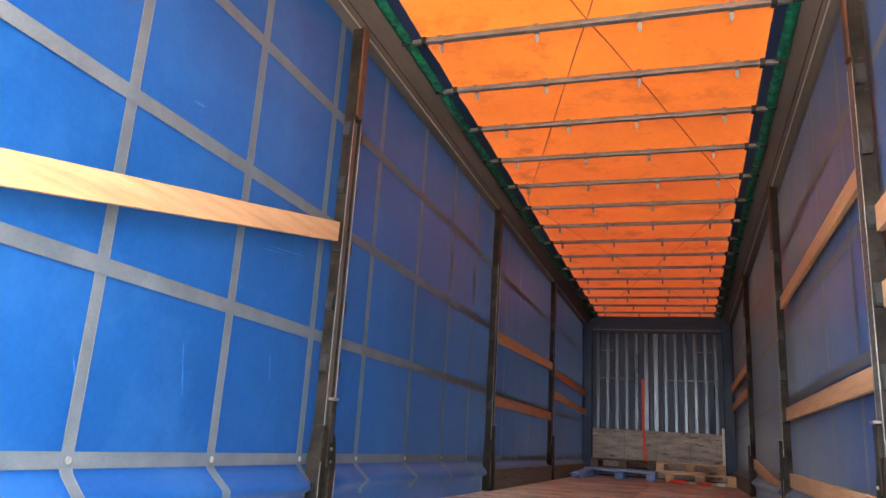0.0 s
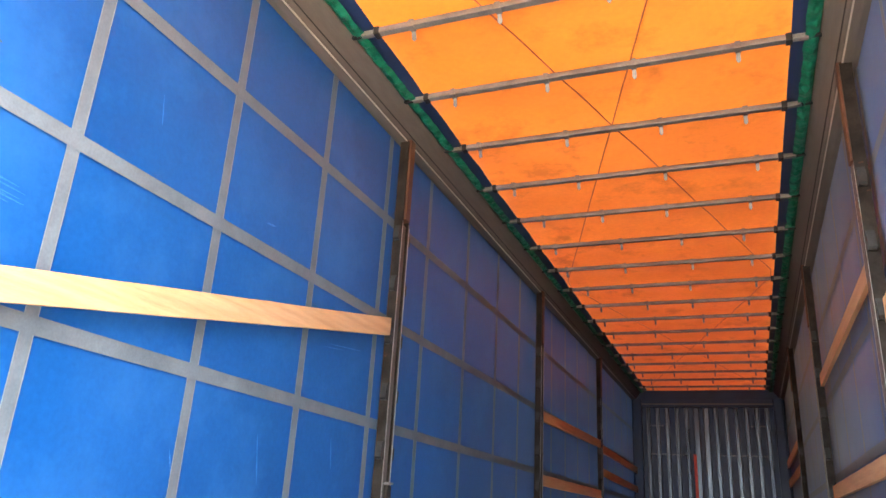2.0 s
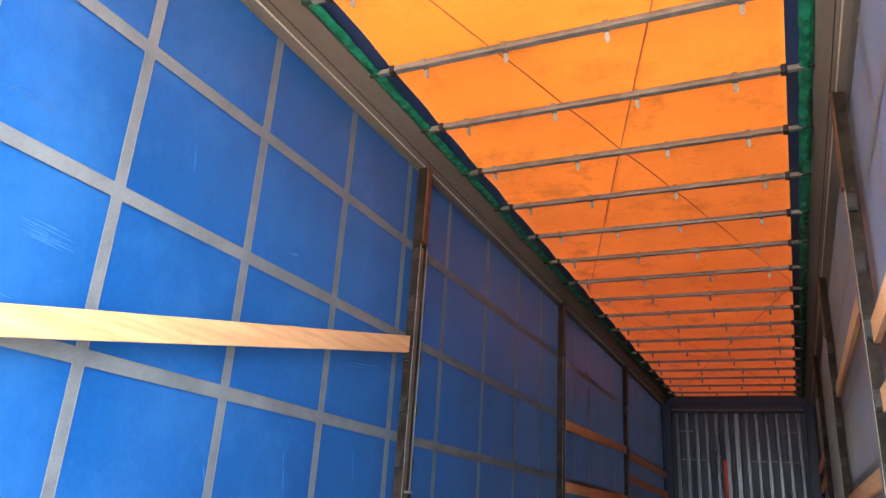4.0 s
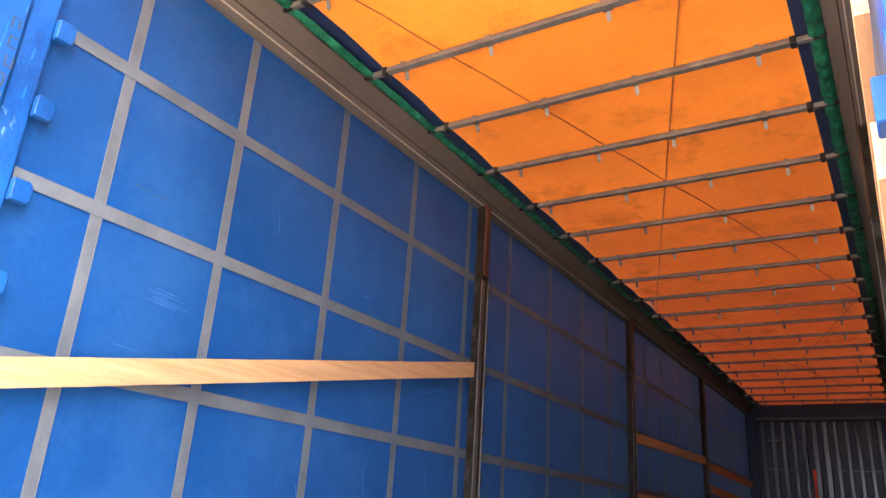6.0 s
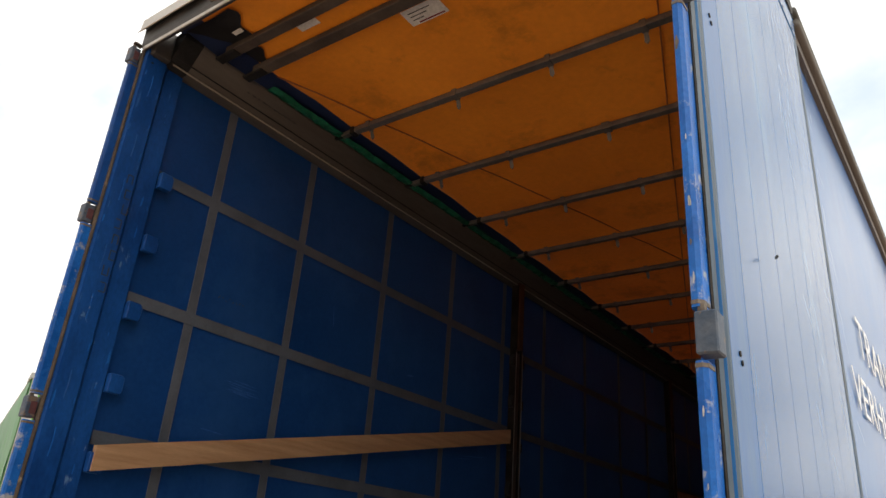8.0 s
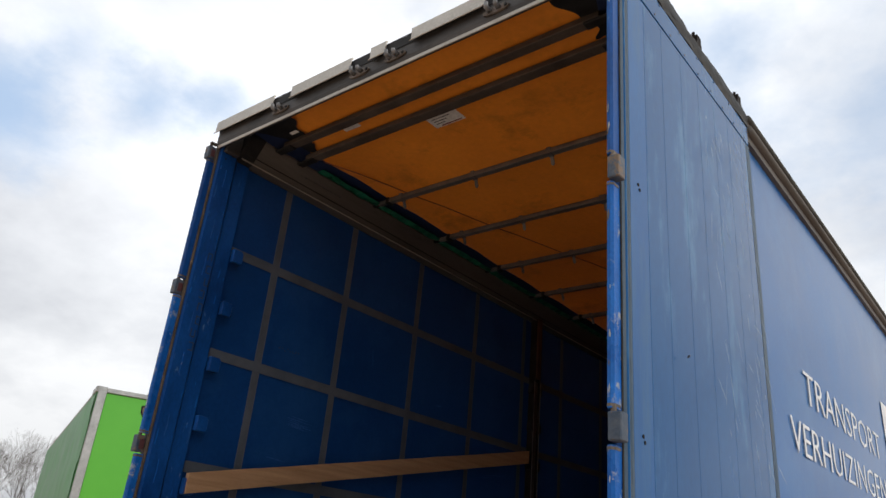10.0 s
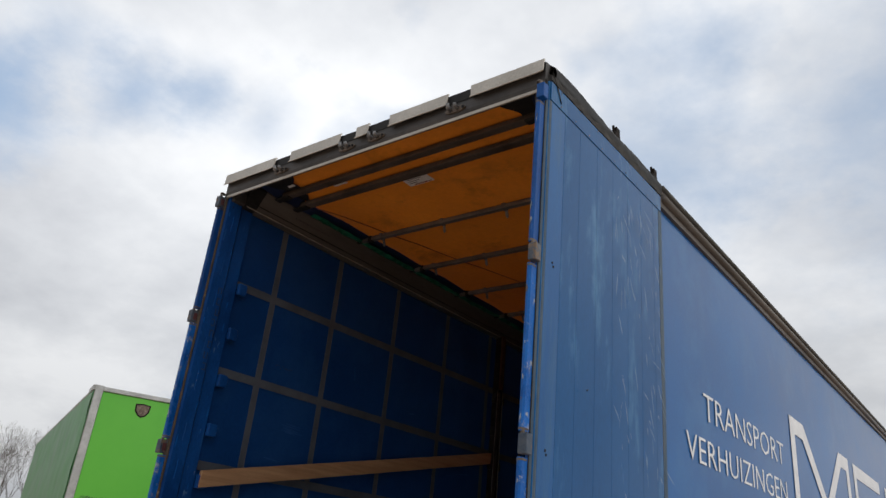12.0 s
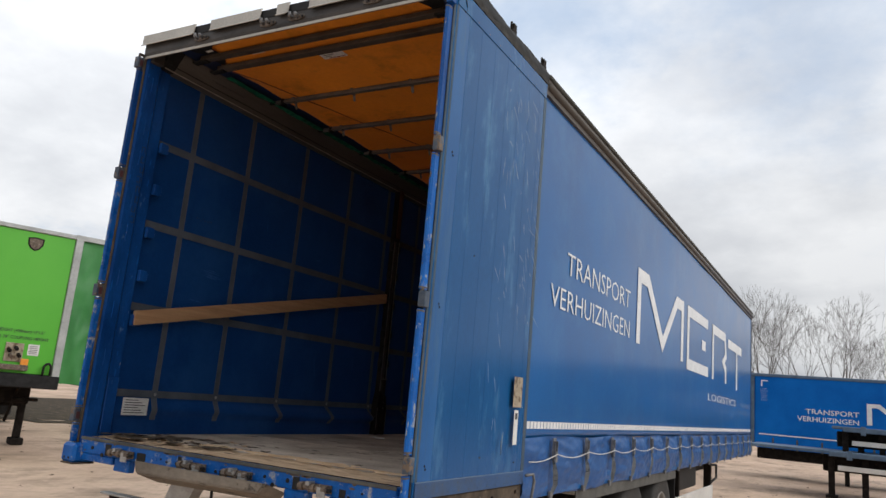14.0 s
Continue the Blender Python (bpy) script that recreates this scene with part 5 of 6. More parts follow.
# ---- loose boards in the sockets ----
def board(a, b, height, side, thick=0.024, notch=True):
    """A timber board from a=(y, z) to b=(y, z), standing on edge in the sockets of one side."""
    bm = bmesh.new()
    n = 24
    ya, za = a
    yb, zb = b
    rows = []
    for i in range(n + 1):
        f = i / n
        y, z = ya + (yb - ya) * f, za + (zb - za) * f
        h = height * (0.5 + 0.02 * noise.noise((y * 3, z, side)))
        rows.append([bm.verts.new((side * ((1.212 if side < 0 else 1.234) - x), y, z + s * h - 0.002 * noise.noise((y * 9, s, x)))) for x, s in ((0, -1), (0, 1), (thick, 1), (thick, -1))])
    for p, q in zip(rows, rows[1:]):
        for k in range(4):
            bm.faces.new((p[k], p[(k + 1) % 4], q[(k + 1) % 4], q[k]))
    bm.faces.new(rows[0][::-1])
    bm.faces.new(rows[-1])
    return single("wooden_board", bm, TIMBER, "long pale timber lath slotted between the side posts", "board", "lashing boards")


board((0.215, 1.988), (3.305, 2.608), 0.10, -1)
board((6.76, 2.585), (9.82, 2.640), 0.10, -1)
board((6.76, 1.990), (9.82, 2.000), 0.10, -1)
board((9.98, 2.590), (13.34, 2.555), 0.10, -1)
board((9.98, 2.290), (13.34, 2.235), 0.10, -1)
board((0.30, 2.555), (3.155, 2.545), 0.105, 1)
board((0.30, 2.250), (3.155, 2.240), 0.100, 1)
board((3.315, 2.815), (6.28, 2.812), 0.090, 1)
board((3.315, 1.955), (6.28, 1.955), 0.095, 1)
board((3.315, 1.430), (6.28, 1.475), 0.100, 1)
board((6.44, 1.340), (9.47, 1.560), 0.110, 1)
board((9.63, 2.72), (13.34, 2.72), 0.105, 1)
board((9.63, 2.42), (13.34, 2.42), 0.105, 1)
for y0, y1, side in ((6.78, 9.80, -1), (10.0, 13.3, -1), (9.65, 13.3, 1)):
    b = single("kick_board", soft_box(*sorted((side * 1.165, side * 1.19)), y0, y1, 1.20, 1.385, 0.004), KICK_WOOD,
               "grey-brown timber kick board standing on the floor", "board", "kick boards")


# ---- things at the headboard ----
def wooden_pallet(at, turn, label, wide=1.0, wood=PALLET_WOOD):
    m = Matrix.Translation(at) @ pose(0, 0, 0, 0, 0, turn)
    root = thing("wooden_pallet", at, label, "pallet", "pallets")
    root.matrix_basis = m
    def piece(name, b):
        bm = soft_box(b[0] * wide / 1.2, b[1] * wide / 1.2, *b[2:], 0.003)
        bm.transform(m)
        part(name, bm, wood, root)
    for k in range(5):
        piece("deck_board", (-0.6, 0.6, -0.4 + 0.17 * k, -0.4 + 0.17 * k + 0.12, 0.122, 0.144))
    for k in range(3):
        piece("cross_board", (-0.6 + 0.527 * k, -0.6 + 0.527 * k + 0.145, -0.4, 0.4, 0.10, 0.122))
        piece("bottom_board", (-0.6, 0.6, -0.4 + 0.35 * k, -0.3 + 0.35 * k, 0.0, 0.022))
        for j in range(3):
            piece("block", (-0.6 + 0.527 * j, -0.455 + 0.527 * j, -0.4 + 0.35 * k, -0.3 + 0.35 * k, 0.022, 0.10))
    return root


wooden_pallet((0.66, 12.55, 1.20), 1, "pale wooden pallet lying on the trailer floor")
wooden_pallet((0.54, 12.58, 1.345), -2, "pale wooden pallet stacked on another pallet")
wooden_pallet((-0.50, 12.90, 1.345), 1, "dark wooden pallet resting on a blue plastic pallet", 1.0, DARK_WOOD)
bp_root = thing("plastic_pallet", (-0.55, 12.55, 1.20), "blue plastic pallet lying on the trailer floor", "pallet", "pallets")
plain_box("deck", (-1.06, 0.02, 12.15, 13.0, 1.305, 1.342), BLUE_PLASTIC, bp_root, "", 0.008)
for x in (-1.06, -0.59, -0.12):
    for y in (12.15, 12.55, 12.9):
        plain_box("foot", (x, x + 0.14, y, y + 0.1, 1.20, 1.306), BLUE_PLASTIC, bp_root, "", 0.012)
bm = bmesh.new()
rings = []
for k in range(17):
    v = k / 16
    x, y, z = -0.24 + 0.10 * max(0, v - 0.55) ** 1.2, 13.375 - 0.12 * max(0, v - 0.5), 2.85 - 1.42 * v
    rings.append([bm.verts.new(c) for c in ((x, y, z), (x, y - 0.006, z), (x + 0.045, y - 0.006, z), (x + 0.045, y, z))])
for p, q in zip(rings, rings[1:]):
    for k in range(4):
        bm.faces.new((p[k], q[k], q[(k + 1) % 4], p[(k + 1) % 4]))
single("ratchet_strap", bm, RED_STRAP, "red ratchet strap hanging on the headboard", "strap")


def crumple(name, at, size, material, label, category):
    bm = bmesh.new()
    bmesh.ops.create_icosphere(bm, subdivisions=3, radius=1)
    for v in bm.verts:
        n = 1 + 0.5 * noise.noise(v.co * 2.3 + Vector(at)) + 0.25 * noise.noise(v.co * 6)
        v.co = Vector((at[0] + v.co.x * size[0] * n, at[1] + v.co.y * size[1] * n, at[2] + size[2] * (1 + v.co.z * n * 0.9) * 0.5))
    single(name, bm, material, label, category)


crumple("crumpled_bag", (-1.02, 11.2, 1.20), (0.10, 0.12, 0.10), BLUE_PLASTIC, "crumpled pale blue plastic bag on the floor", "bag")
crumple("crumpled_bag", (-0.98, 11.6, 1.20), (0.12, 0.10, 0.12), BLUE_PLASTIC, "crumpled pale blue plastic bag on the floor", "bag")
crumple("red_cloth", (0.35, 12.05, 1.20), (0.12, 0.08, 0.06), RED_STRAP, "small red cloth lying under the pallets", "cloth")
crumple("red_cloth", (0.72, 12.02, 1.20), (0.11, 0.06, 0.05), RED_STRAP, "small red cloth lying under the pallets", "cloth")
crumple("paper_scrap", (0.95, 12.0, 1.20), (0.06, 0.05, 0.05), PAPER, "white crumpled paper scrap on the floor", "litter")
for k in range(46):
    bm = bmesh.new()
    x, y, a, s = random.uniform(-1.0, 1.1), random.uniform(0.6, 12.0) ** 1.0, random.uniform(0, 3.1), random.uniform(0.005, 0.018)
    box(bm, -s, s, -0.3 * s, 0.3 * s, 0, 0.004)
    bm.transform(Matrix.Translation((x, y, 1.2005)) @ pose(0, 0, 0, random.uniform(-4, 4), 0, math.degrees(a)))
    single("wood_chip", bm, RAW_EDGE if k % 4 else PAPER, "small splintered wood chip on the loading floor", "chip", "chips on the floor")
single("paper_strip", soft_box(0.40, 0.52, 1.92, 1.95, 1.2005, 1.204, 0.001), PAPER, "thin white strip lying on the loading floor", "litter")


crumple("paper_scrap", (-0.75, 2.73, 1.207), (0.075, 0.03, 0.018), PAPER, "torn white paper scrap lying on the floor", "litter")

# ---- green trailer beside ----
gt = thing("green_trailer", (-10.55, 4.30, 0), "lime green semi-trailer with grey corner posts standing beside", "trailer")
GX, GY0, GY1 = -10.55, 4.30, 5.74
plain_box("front_panel", (GX - 0.10, GX, GY0, GY1, 1.35, 3.92), GREEN_SIDE, gt, "lime green flat headboard panel", 0.01)
plain_box("top_rail", (GX - 0.12, GX + 0.03, GY0, GY1, 3.92, 4.0), GREY_POST, gt, "grey metal top rail", 0.01)
for s, y in ((-1, GY0), (1, GY1)):
    p = plain_box("corner_post", (GX - 0.12, GX + 0.035, *sorted((y, y + s * 0.14)), 1.17, 3.93), GREY_POST, gt, "grey metal corner post", 0.012)
    for k in range(10):
        bm = bmesh.new()
        tube(bm, [(GX + 0.035, y + s * 0.02, 1.3 + 0.26 * k), (GX + 0.042, y + s * 0.02, 1.3 + 0.26 * k)], 0.014, 6)
        part("rivet", bm, STEEL, p)
    y1, y2 = y + s * 0.14, y + s * (0.56 if s > 0 else 0.16)
    drop = 0.05 if s > 0 else 0.02
    bm = bmesh.new()
    sheet(bm, 22, 40, lambda u, v: (GX - 0.02 - drop * u + 0.035 * noise.noise((u * 1.2 + v * 3.5, v * 2 - u * 1.5, s * 4)) + 0.018 * noise.noise((u * 2 - v * 9, v * 4 + u * 2, s)), y1 + (y2 - y1) * u, 1.22 + 2.70 * v))
    part("corner_tarpaulin", bm, GREEN_TARP, gt, "wrinkled dull green corner tarpaulin", True)
    bm = bmesh.new()
    prism(bm, [(GX + 0.03, y), (GX + 0.03, y1), (GX + 0.01, y2 + s * 0.02), (GX - 0.60, y2 + s * 0.02), (GX - 0.60, y)], lambda u, v, w: (u, v, w), 3.92, 4.01)
    part("corner_cap", bm, GREY_POST, gt, "grey metal corner cap")
    bm = bmesh.new()
    sheet(bm, 60, 24, lambda u, v: (GX - 0.04 - 12.9 * u, y2 + 0.03 * noise.noise((u * 40, v * 5, s)), 1.20 + 2.72 * v))
    part("side_curtain", bm, GREEN_TARP, gt, "dull green side tarpaulin", True)
plain_box("roof", (GX - 13.1, GX - 0.3, GY0 - 0.16, GY1 + 0.56, 3.94, 3.985), GREY_POST, gt, "grey roof", 0.01)
plain_box("rear_wall", (GX - 13.1, GX - 13.0, GY0 - 0.15, GY1 + 0.55, 1.1, 3.94), GREEN_TARP, gt, "", 0.01)
plain_box("underframe", (GX - 12.8, GX + 0.05, GY0 - 0.15, GY1 + 0.15, 1.10, 1.345), BLACK, gt, "black underframe beam", 0.02)
plain_box("lower_frame", (GX - 12.8, GX - 0.9, GY0 + 0.1, GY1 - 0.1, 0.78, 1.11), DARK_STEEL, gt, "", 0.02)
for y in (GY0 + 0.05, GY1 - 0.15):
    leg = plain_box("landing_leg", (GX - 1.6, GX - 1.46, y, y + 0.13, 0.10, 1.12), DARK_STEEL, gt, "dark landing leg", 0.01)
    plain_box("foot", (GX - 1.68, GX - 1.38, y - 0.06, y + 0.19, -0.03, 0.10), DARK_STEEL, leg, "", 0.02)
plain_box("leg_brace", (GX - 0.75, GX - 0.68, 5.30, 5.75, 0.84, 0.90), DARK_STEEL, gt, "", 0.01)
for x in (-8.2, -9.5, -10.8):
    for y in (GY0 - 0.10, GY1 + 0.05):
        bm = bmesh.new()
        tube(bm, [(GX + x, y, 0.47), (GX + x, y + 0.32, 0.47)], 0.5, 24)
        part("wheel", bm, TYRE, gt, "dusty black tyre")
plain_box("spare_wheel_box", (GX - 5.2, GX - 3.4, GY0 + 0.1, GY1 + 0.1, 0.40, 1.11), BLACK, gt, "black box hung under the frame", 0.03)
plain_box("cross_member", (GX - 1.62, GX - 1.44, GY0 + 0.1, GY1 - 0.1, 0.70, 0.83), DARK_STEEL, gt, "", 0.01)
for y in (GY0 + 0.25, GY1 - 0.35):
    bm = bmesh.new()
    tube(bm, [(GX - 1.5, y, 0.42), (GX - 0.75, y, 1.11)], 0.03, 6)
    part("leg_brace", bm, DARK_STEEL, gt)
bm = bmesh.new()
prism(bm, [(-0.14, 0.105), (0.0, 0.125), (0.14, 0.105), (0.13, -0.02), (0.075, -0.095), (0.0, -0.13), (-0.075, -0.095), (-0.13, -0.02)], lambda u, v, w: (w, 5.06 + u, 3.70 + v), GX + 0.001, GX + 0.006)
sh = part("shield_badge", bm, DARK_STEEL, gt, "brown shield-shaped badge")
bm = bmesh.new()
prism(bm, [(-0.115, 0.085), (0.0, 0.102), (0.115, 0.085), (0.105, -0.015), (0.055, -0.078), (0.0, -0.105), (-0.055, -0.078), (-0.105, -0.015)], lambda u, v, w: (w, 5.06 + u, 3.70 + v), GX + 0.007, GX + 0.010)
part("badge_face", bm, RUST, sh)
lettering("lettering", "OVERALL HEIGHT (4000mm) 13'1.5\"", 1.10, 0.075, Matrix.Translation((GX + 0.004, 4.40, 2.055)) @ FACING_RIGHT, INK, gt, "dark printed words", 0.006)
lettering("lettering", "(967mm) 38\" COUPLING HEIGHT", 1.05, 0.075, Matrix.Translation((GX + 0.004, 4.54, 1.935)) @ FACING_RIGHT, INK, gt, "dark printed words", 0.006)
nt = plain_box("notice", (GX + 0.001, GX + 0.005, 5.27, 5.46, 1.68, 1.88), PAPER, gt, "white notice sheet", 0.0005)
for k in range(5):
    plain_box("print_line", (GX + 0.005, GX + 0.007, 5.29, 5.43, 1.71 + 0.032 * k, 1.720 + 0.032 * k), INK, nt, "", 0.0002)
cp = plain_box("coupling_plate", (GX + 0.002, GX + 0.02, 4.90, 5.20, 1.55, 1.88), TAN_LABEL, gt, "stained pale coupling plate", 0.004)
for y, z in ((4.96, 1.76), (5.07, 1.80), (5.13, 1.68), (5.00, 1.66)):
    bm = bmesh.new()
    tube(bm, [(GX + 0.02, y, z), (GX + 0.09, y + 0.01, z - 0.03)], 0.035, 10)
    part("coupling", bm, {4.96: DARK_STEEL, 5.07: BLACK, 5.13: DARK_STEEL}.get(y, RUST), cp, "air coupling")
plain_box("side_lamp", (GX + 0.03, GX + 0.06, 5.18, 5.31, 1.47, 1.61), AMBER, gt, "orange lamp", 0.01)
plain_box("shelf", (GX, GX + 0.08, 4.85, 5.32, 1.40, 1.50), RUST, gt, "", 0.01)
bm = bmesh.new()
tube(bm, [(GX + 0.05, 5.58, 1.35), (GX + 0.07, 5.58, 1.50), (GX + 0.07, 5.615, 1.55), (GX + 0.07, 5.66, 1.56), (GX + 0.07, 5.70, 1.52), (GX + 0.05, 5.71, 1.36)], 0.022, 8)
part("hose_loop", bm, BLACK, gt, "black hose loop", True)
# mossy litter sheet; its dark colour also paints the shade under the green trailer
bm = bmesh.new()
nx, ny = 44, 22
grid = {}
for i in range(nx):
    for j in range(ny):
        if noise.noise((i * 0.33, j * 0.33, 5)) + 0.5 * noise.noise((i * 0.9, j * 0.9, 2)) + 1.1 * min(i, j, nx - i, ny - j) / 5 - 0.55 > 0:
            q = []
            for a, b in ((i, j), (i + 1, j), (i + 1, j + 1), (i, j + 1)):
                if (a, b) not in grid:
                    hx, hy = -15.6 - 15.0 * a / nx, 5.0 + 17.0 * b / ny
                    near = max(0.0, 1 - math.hypot(hx, hy - 8) / 60)
                    lift = 0.05 * near * (noise.noise((hx * 0.25, hy * 0.25, 0)) + 0.5 * noise.noise((hx * 0.9, hy * 0.6, 3))) - 0.03
                    grid[a, b] = bm.verts.new((hx, hy, lift + 0.022 + 0.012 * noise.noise((a * 1.7, b * 1.7, 0))))
                q.append(grid[a, b])
            bm.faces.new(q)
single("leaf_litter", bm, LITTER, "dark mossy litter on the sand, with the green trailer's ground shade in its colour", "litter", kind="stuff")
gt.matrix_basis = pose(-10.6, 4.25, 0, 0, 0, -21) @ Matrix.Diagonal((1, 1, 1.024, 1))


# ---- far blue trailer across the yard ----
ft = thing("far_trailer", (7, 25.3, 0), "blue curtain-sided trailer parked across the yard", "trailer")
FX0, FX1, FY = 0.25, 13.6, 24.0
bm = bmesh.new()
sheet(bm, 60, 20, lambda u, v: (FX0 + (FX1 - FX0) * u, FY + 0.012 * noise.noise((u * 20, v * 4, 2)), 0.90 + 2.27 * v))
fc = part("side_curtain", bm, FAR_BLUE, ft, "bright blue side curtain with white print", True)
plain_box("body", (FX0 - 0.05, FX1, FY + 0.03, FY + 2.5, 0.95, 3.14), FAR_BLUE, ft, "", 0.02)
plain_box("roof_rail", (FX0 - 0.35, FX1, FY - 0.03, FY + 0.06, 3.14, 3.235), FLATBED_BLUE, ft, "dusty grey-blue top rail", 0.01)
plain_box("front_corner", (FX0 - 0.32, FX0 - 0.05, FY + 0.01, FY + 2.5, 0.90, 3.14), FLATBED_BLUE, ft, "dark grey front corner", 0.02)
plain_box("roof", (FX0 - 0.3, FX1, FY + 0.06, FY + 2.5, 3.14, 3.22), FLATBED_BLUE, ft, "", 0.01)
plain_box("reflective_stripe", (FX0 + 0.1, FX1, FY - 0.018, FY - 0.015, 1.30, 1.335), WHITE_PRINT, fc, "white stripe", 0.001)
for k in range(18):
    plain_box("tension_strap", (FX0 + 0.5 + 0.72 * k, FX0 + 0.55 + 0.72 * k, FY - 0.035, FY - 0.015, 0.87, 1.22), GRIME, fc, "", 0.003)
plain_box("corner_mark", (FX0 + 0.16, FX0 + 0.37, FY - 0.018, FY - 0.015, 2.99, 3.025), WHITE_PRINT, fc, "white corner mark", 0.001)
plain_box("corner_mark", (FX0 + 0.16, FX0 + 0.20, FY - 0.018, FY - 0.015, 2.83, 2.9895), WHITE_PRINT, fc, "white corner mark", 0.001)
for k in range(6):
    plain_box("faded_line", (FX0 + 0.16, FX0 + 0.32 + 0.05 * (k % 2), FY - 0.016, FY - 0.014, 2.74 - 0.07 * k, 2.746 - 0.07 * k), WHITE_PRINT, fc, "", 0.0005)
lettering("lettering", "TRANSPORT", 1.52, 0.155, Matrix.Translation((1.75, FY - 0.017, 2.06)) @ FACING_REAR, WHITE_PRINT, fc, "white word print", 0.012)
lettering("lettering", "VERHUIZINGEN", 1.76, 0.155, Matrix.Translation((1.50, FY - 0.017, 1.825)) @ FACING_REAR, WHITE_PRINT, fc, "white word print", 0.012)
bm = bmesh.new()
prism(bm, [(3.36, 1.86), (3.36, 2.50), (3.72, 2.50), (4.30, 2.02), (4.88, 2.50), (5.24, 2.50), (5.24, 1.86), (5.12, 1.86), (5.12, 2.38), (4.93, 2.38), (4.30, 1.86), (3.67, 2.38), (3.50, 2.38), (3.50, 1.86)],
      lambda u, v, w: (u + 0.12, w, v), FY - 0.018, FY - 0.014)
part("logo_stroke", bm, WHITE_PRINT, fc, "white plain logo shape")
plain_box("underframe", (FX0, FX1, FY + 0.4, FY + 2.1, 0.55, 0.94), DARK_STEEL, ft, "dark underframe", 0.02)
for x in (10.0, 11.3, 12.6):
    bm = bmesh.new()
    tube(bm, [(x, FY + 0.15, 0.47), (x, FY + 0.5, 0.47)], 0.5, 24)
    part("wheel", bm, TYRE, ft, "dusty black tyre")
for x in (2.9, 3.4):
    plain_box("landing_leg", (x - 0.07, x + 0.07, FY + 0.5, FY + 0.63, -0.03, 0.6), DARK_STEEL, ft, "dark landing leg", 0.01)
ft.matrix_basis = pose(7, 25.3, 0) @ Matrix.Diagonal((1, 1, 1.035, 1))


def flatbed(name_at, x0, x1, y, z, label, neck=1.9):
    r = thing("flatbed_trailer", name_at, label, "trailer", "stacked flatbeds")
    plain_box("deck", (x0 + neck, x1, y, y + 2.4, z - 0.13, z), FLATBED_BLUE, r, "dusty blue deck frame", 0.015)
    plain_box("gooseneck", (x0, x0 + neck, y, y + 2.4, z - 0.07, z), FLATBED_BLUE, r, "thin raised neck of the deck", 0.01)
    plain_box("beam", (x0 + neck - 0.15, x1, y + 0.55, y + 0.72, z - 0.52, z - 0.13), DARK_STEEL, r, "black chassis beam", 0.02)
    plain_box("side_guard", (x0 + neck + 0.2, x1, y + 0.05, y + 0.08, z - 0.46, z - 0.34), WHITE_PANEL, r, "dirty white side guard", 0.006)
    for k in range(3):
        plain_box("stake_pocket", (x0 + neck + 0.4 + 1.15 * k, x0 + neck + 0.52 + 1.15 * k, y - 0.02, y, z - 0.19, z + 0.03), FLATBED_BLUE, r, "", 0.006)
    return r


f1 = flatbed((5, 19.6, 0), 0.65, 14.0, 18.4, 1.16, "dusty blue flatbed trailer standing on its landing legs")
for x in (2.60, 3.35, 3.95, 4.35):
    leg = plain_box("landing_leg", (x - 0.075, x + 0.075, 18.75, 18.9, 0.06, 1.05), DARK_STEEL, f1, "dark landing leg", 0.01)
    plain_box("foot", (x - 0.14, x + 0.14, 18.68, 18.97, -0.03, 0.07), DARK_STEEL, leg, "", 0.015)
f2 = flatbed((5, 20.6, 1.16), 2.62, 14.0, 18.9, 1.79, "dusty blue flatbed trailer stacked on another flatbed", 0.25)
for x in (2.92, 3.75):
    plain_box("landing_leg", (x - 0.07, x + 0.07, 19.15, 19.3, 1.16, 1.69), DARK_STEEL, f2, "grey landing leg", 0.01)
for k in range(4):
    plain_box("deck_support", (3.2 + 1.6 * k, 3.35 + 1.6 * k, 19.5, 19.65, 1.16, 1.28), DARK_STEEL, f2, "", 0.01)


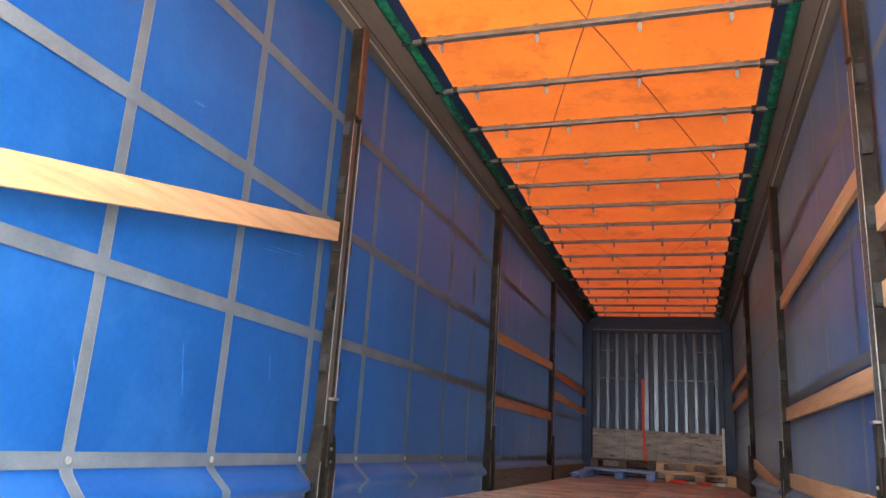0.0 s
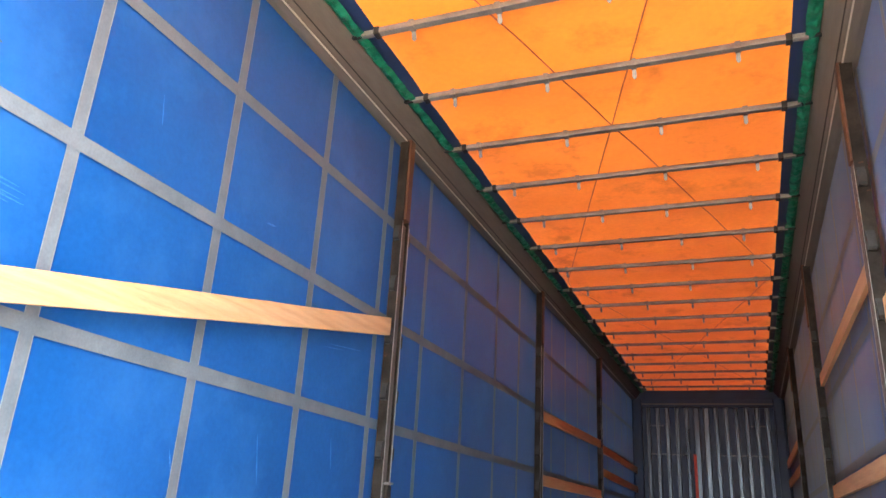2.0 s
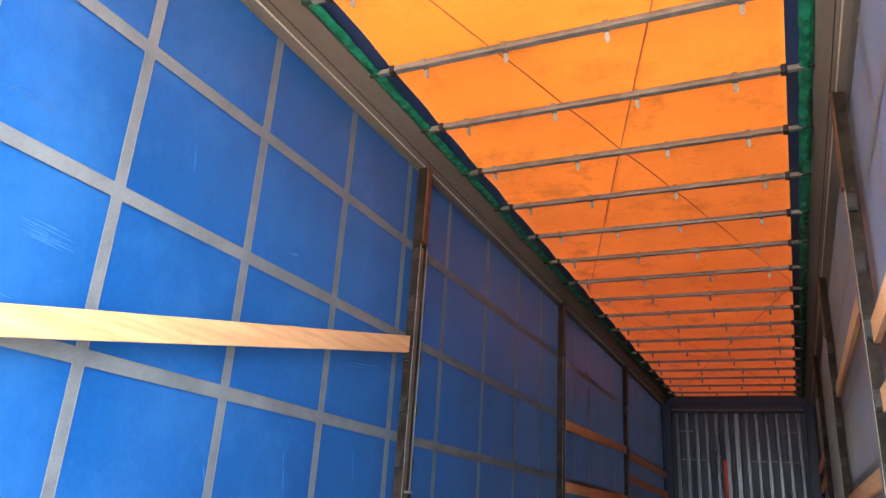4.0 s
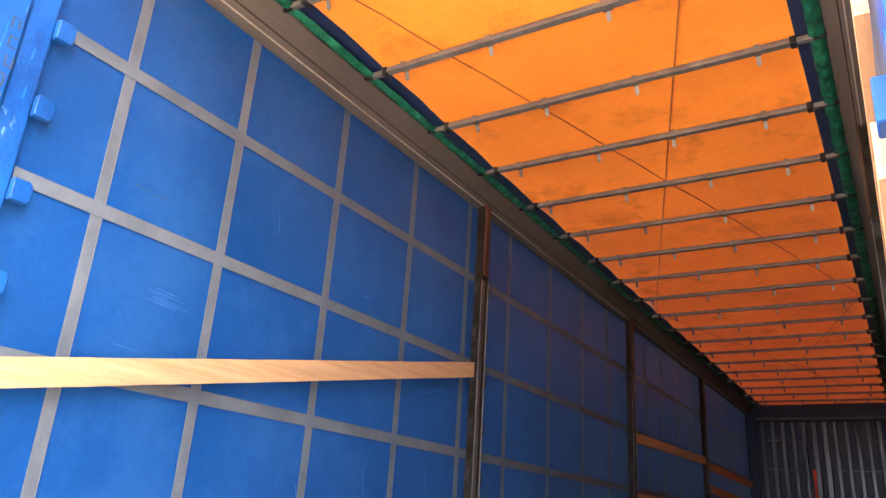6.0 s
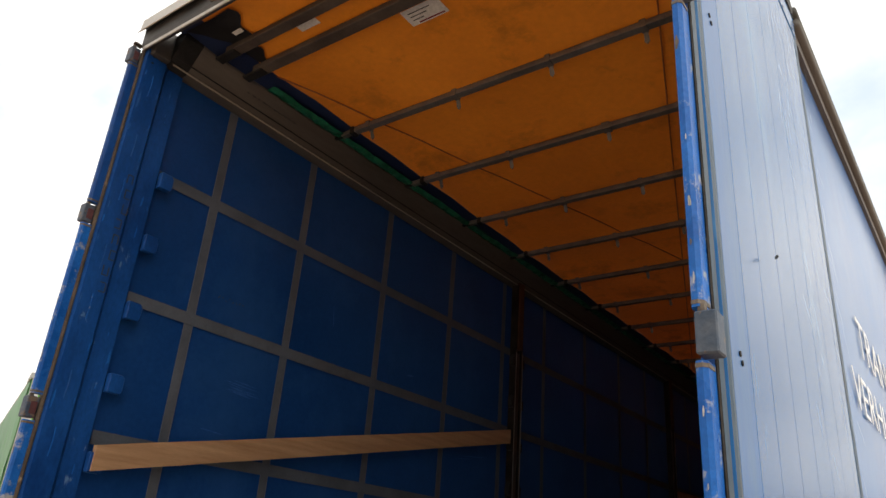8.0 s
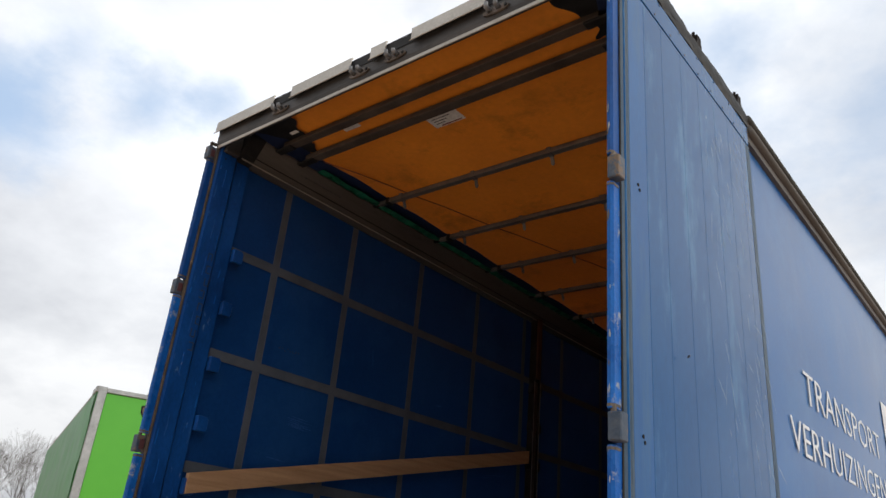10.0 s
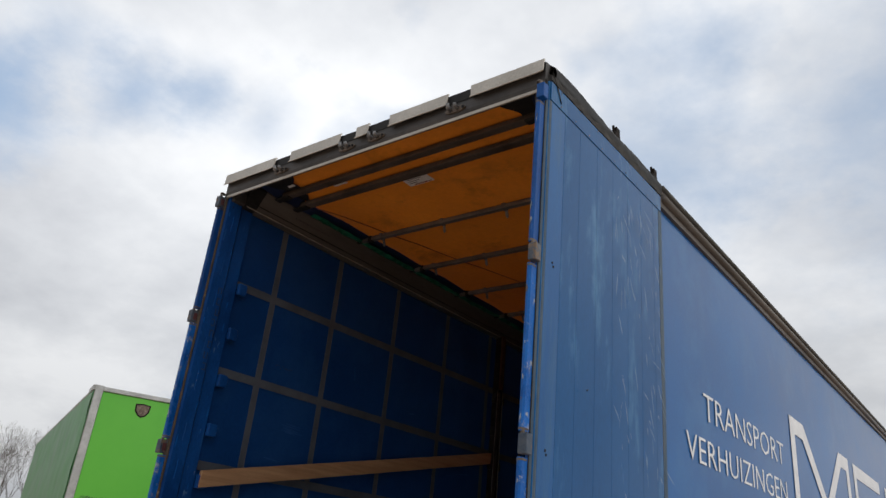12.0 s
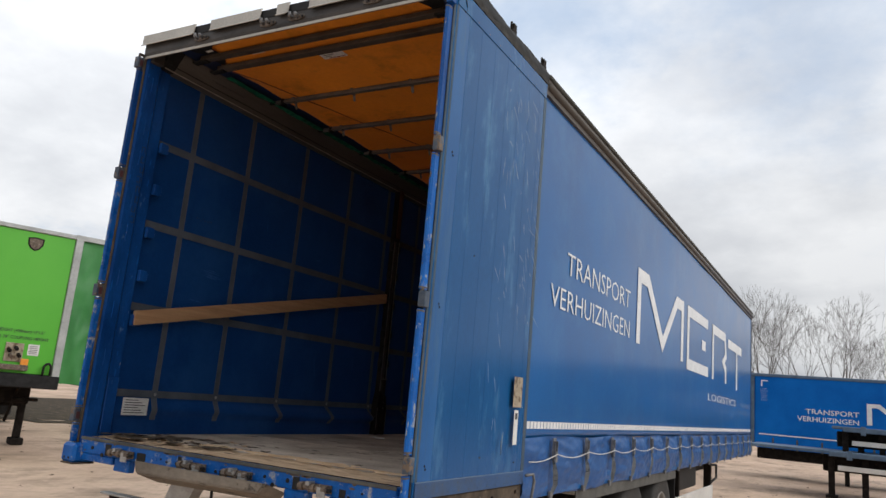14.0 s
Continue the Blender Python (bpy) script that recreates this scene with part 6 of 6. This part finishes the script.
# ---- bare trees along the far edge of the yard ----
def bare_tree(seed, height):
    """A winter tree: a low fork into a few stems that part again and again, ever finer, up to a round crown of twigs."""
    rng = random.Random(seed)
    trunk, crown = bmesh.new(), bmesh.new()

    def grow(p, d, length, r, level):
        pts, radii = [p], [r]
        n = 4 if level < 3 else 2
        for i in range(n):
            d = (d + Vector((rng.gauss(0, 0.07), rng.gauss(0, 0.07), 0.05))).normalized()
            p = p + d * (length / n)
            pts.append(p)
            radii.append(max(0.010, r * (1 - 0.30 * (i + 1) / n)))
        tube(trunk if level == 0 else crown, pts, radii, 6 if level < 3 else 3)
        if level == 7:
            return
        count = 4 if level == 0 else 3 if rng.random() < 0.16 else 2
        turn = rng.uniform(0, 2 * math.pi)
        for k in range(count):
            side = d.orthogonal().normalized()
            side.rotate(Matrix.Rotation(turn + 2 * math.pi * (k + rng.uniform(-0.15, 0.15)) / count, 3, d))
            lean = rng.uniform(0.18, 0.40) if level < 2 else rng.uniform(0.22, 0.55)
            grow(p, (d + side * lean).normalized(), length * rng.uniform(0.72, 0.88) * (1.25 if level == 0 else 0.65 if level == 6 else 1.0), radii[-1] * rng.uniform(0.62, 0.80), level + 1)
        if 1 < level < 5:
            q = pts[n // 2]
            side = d.orthogonal().normalized()
            side.rotate(Matrix.Rotation(rng.uniform(0, 2 * math.pi), 3, d))
            grow(q, (d + side * 0.7).normalized(), length * 0.55, max(0.012, r * 0.35), max(level + 2, 5))

    grow(Vector((0, 0, -0.2)), Vector((0, 0, 1)), height * 0.20, height * 0.0150, 0)
    top = max(v.co.z for v in crown.verts)
    for bm in (trunk, crown):
        bmesh.ops.scale(bm, vec=(0.92 * height / top, 0.92 * height / top, height / top), verts=bm.verts[:])
    return trunk, crown


def tree_at(seed, height, at):
    root = thing("tree", (0, 0, 0), "bare leafless winter tree with fine grey twigs", "tree", "bare trees")
    a, b = bare_tree(seed, height)
    part("trunk", a, BARK, root)
    part("crown", b, BARK, root, "fine bare twigs")
    root.matrix_basis = Matrix.Translation(at)
    return root


kinds = [tree_at(11, 16.3, (-4.7, 80, 0)), tree_at(23, 15.4, (1.7, 80, 0)), tree_at(37, 13.6, (-1.4, 84, 0))]
more = [(-7.4, 82, 20, 0.88), (-10.5, 86, 140, 0.9), (4.9, 86, 250, 0.88), (7.4, 82, 33, 0.72), (11.0, 84, 77, 0.8), (15, 82, 120, 0.85),
        (-66, 26, 20, 0.60), (-63, 30, 90, 0.55), (-67, 22, 160, 0.62), (-64, 18, 230, 0.58), (-70, 32, 300, 0.66), (-66, 36, 40, 0.6), (-68, 14, 110, 0.6), (-65, 28, 200, 0.58), (-69, 24, 260, 0.64), (-64, 34, 330, 0.55), (-67, 20, 15, 0.55), (-71, 29, 75, 0.6)]
for k, (x, y, turn, s) in enumerate(more):
    o = copy_thing(kinds[k % 3], pose(x, y, 0, 0, 0, turn))
    o.scale = (s, s, s)
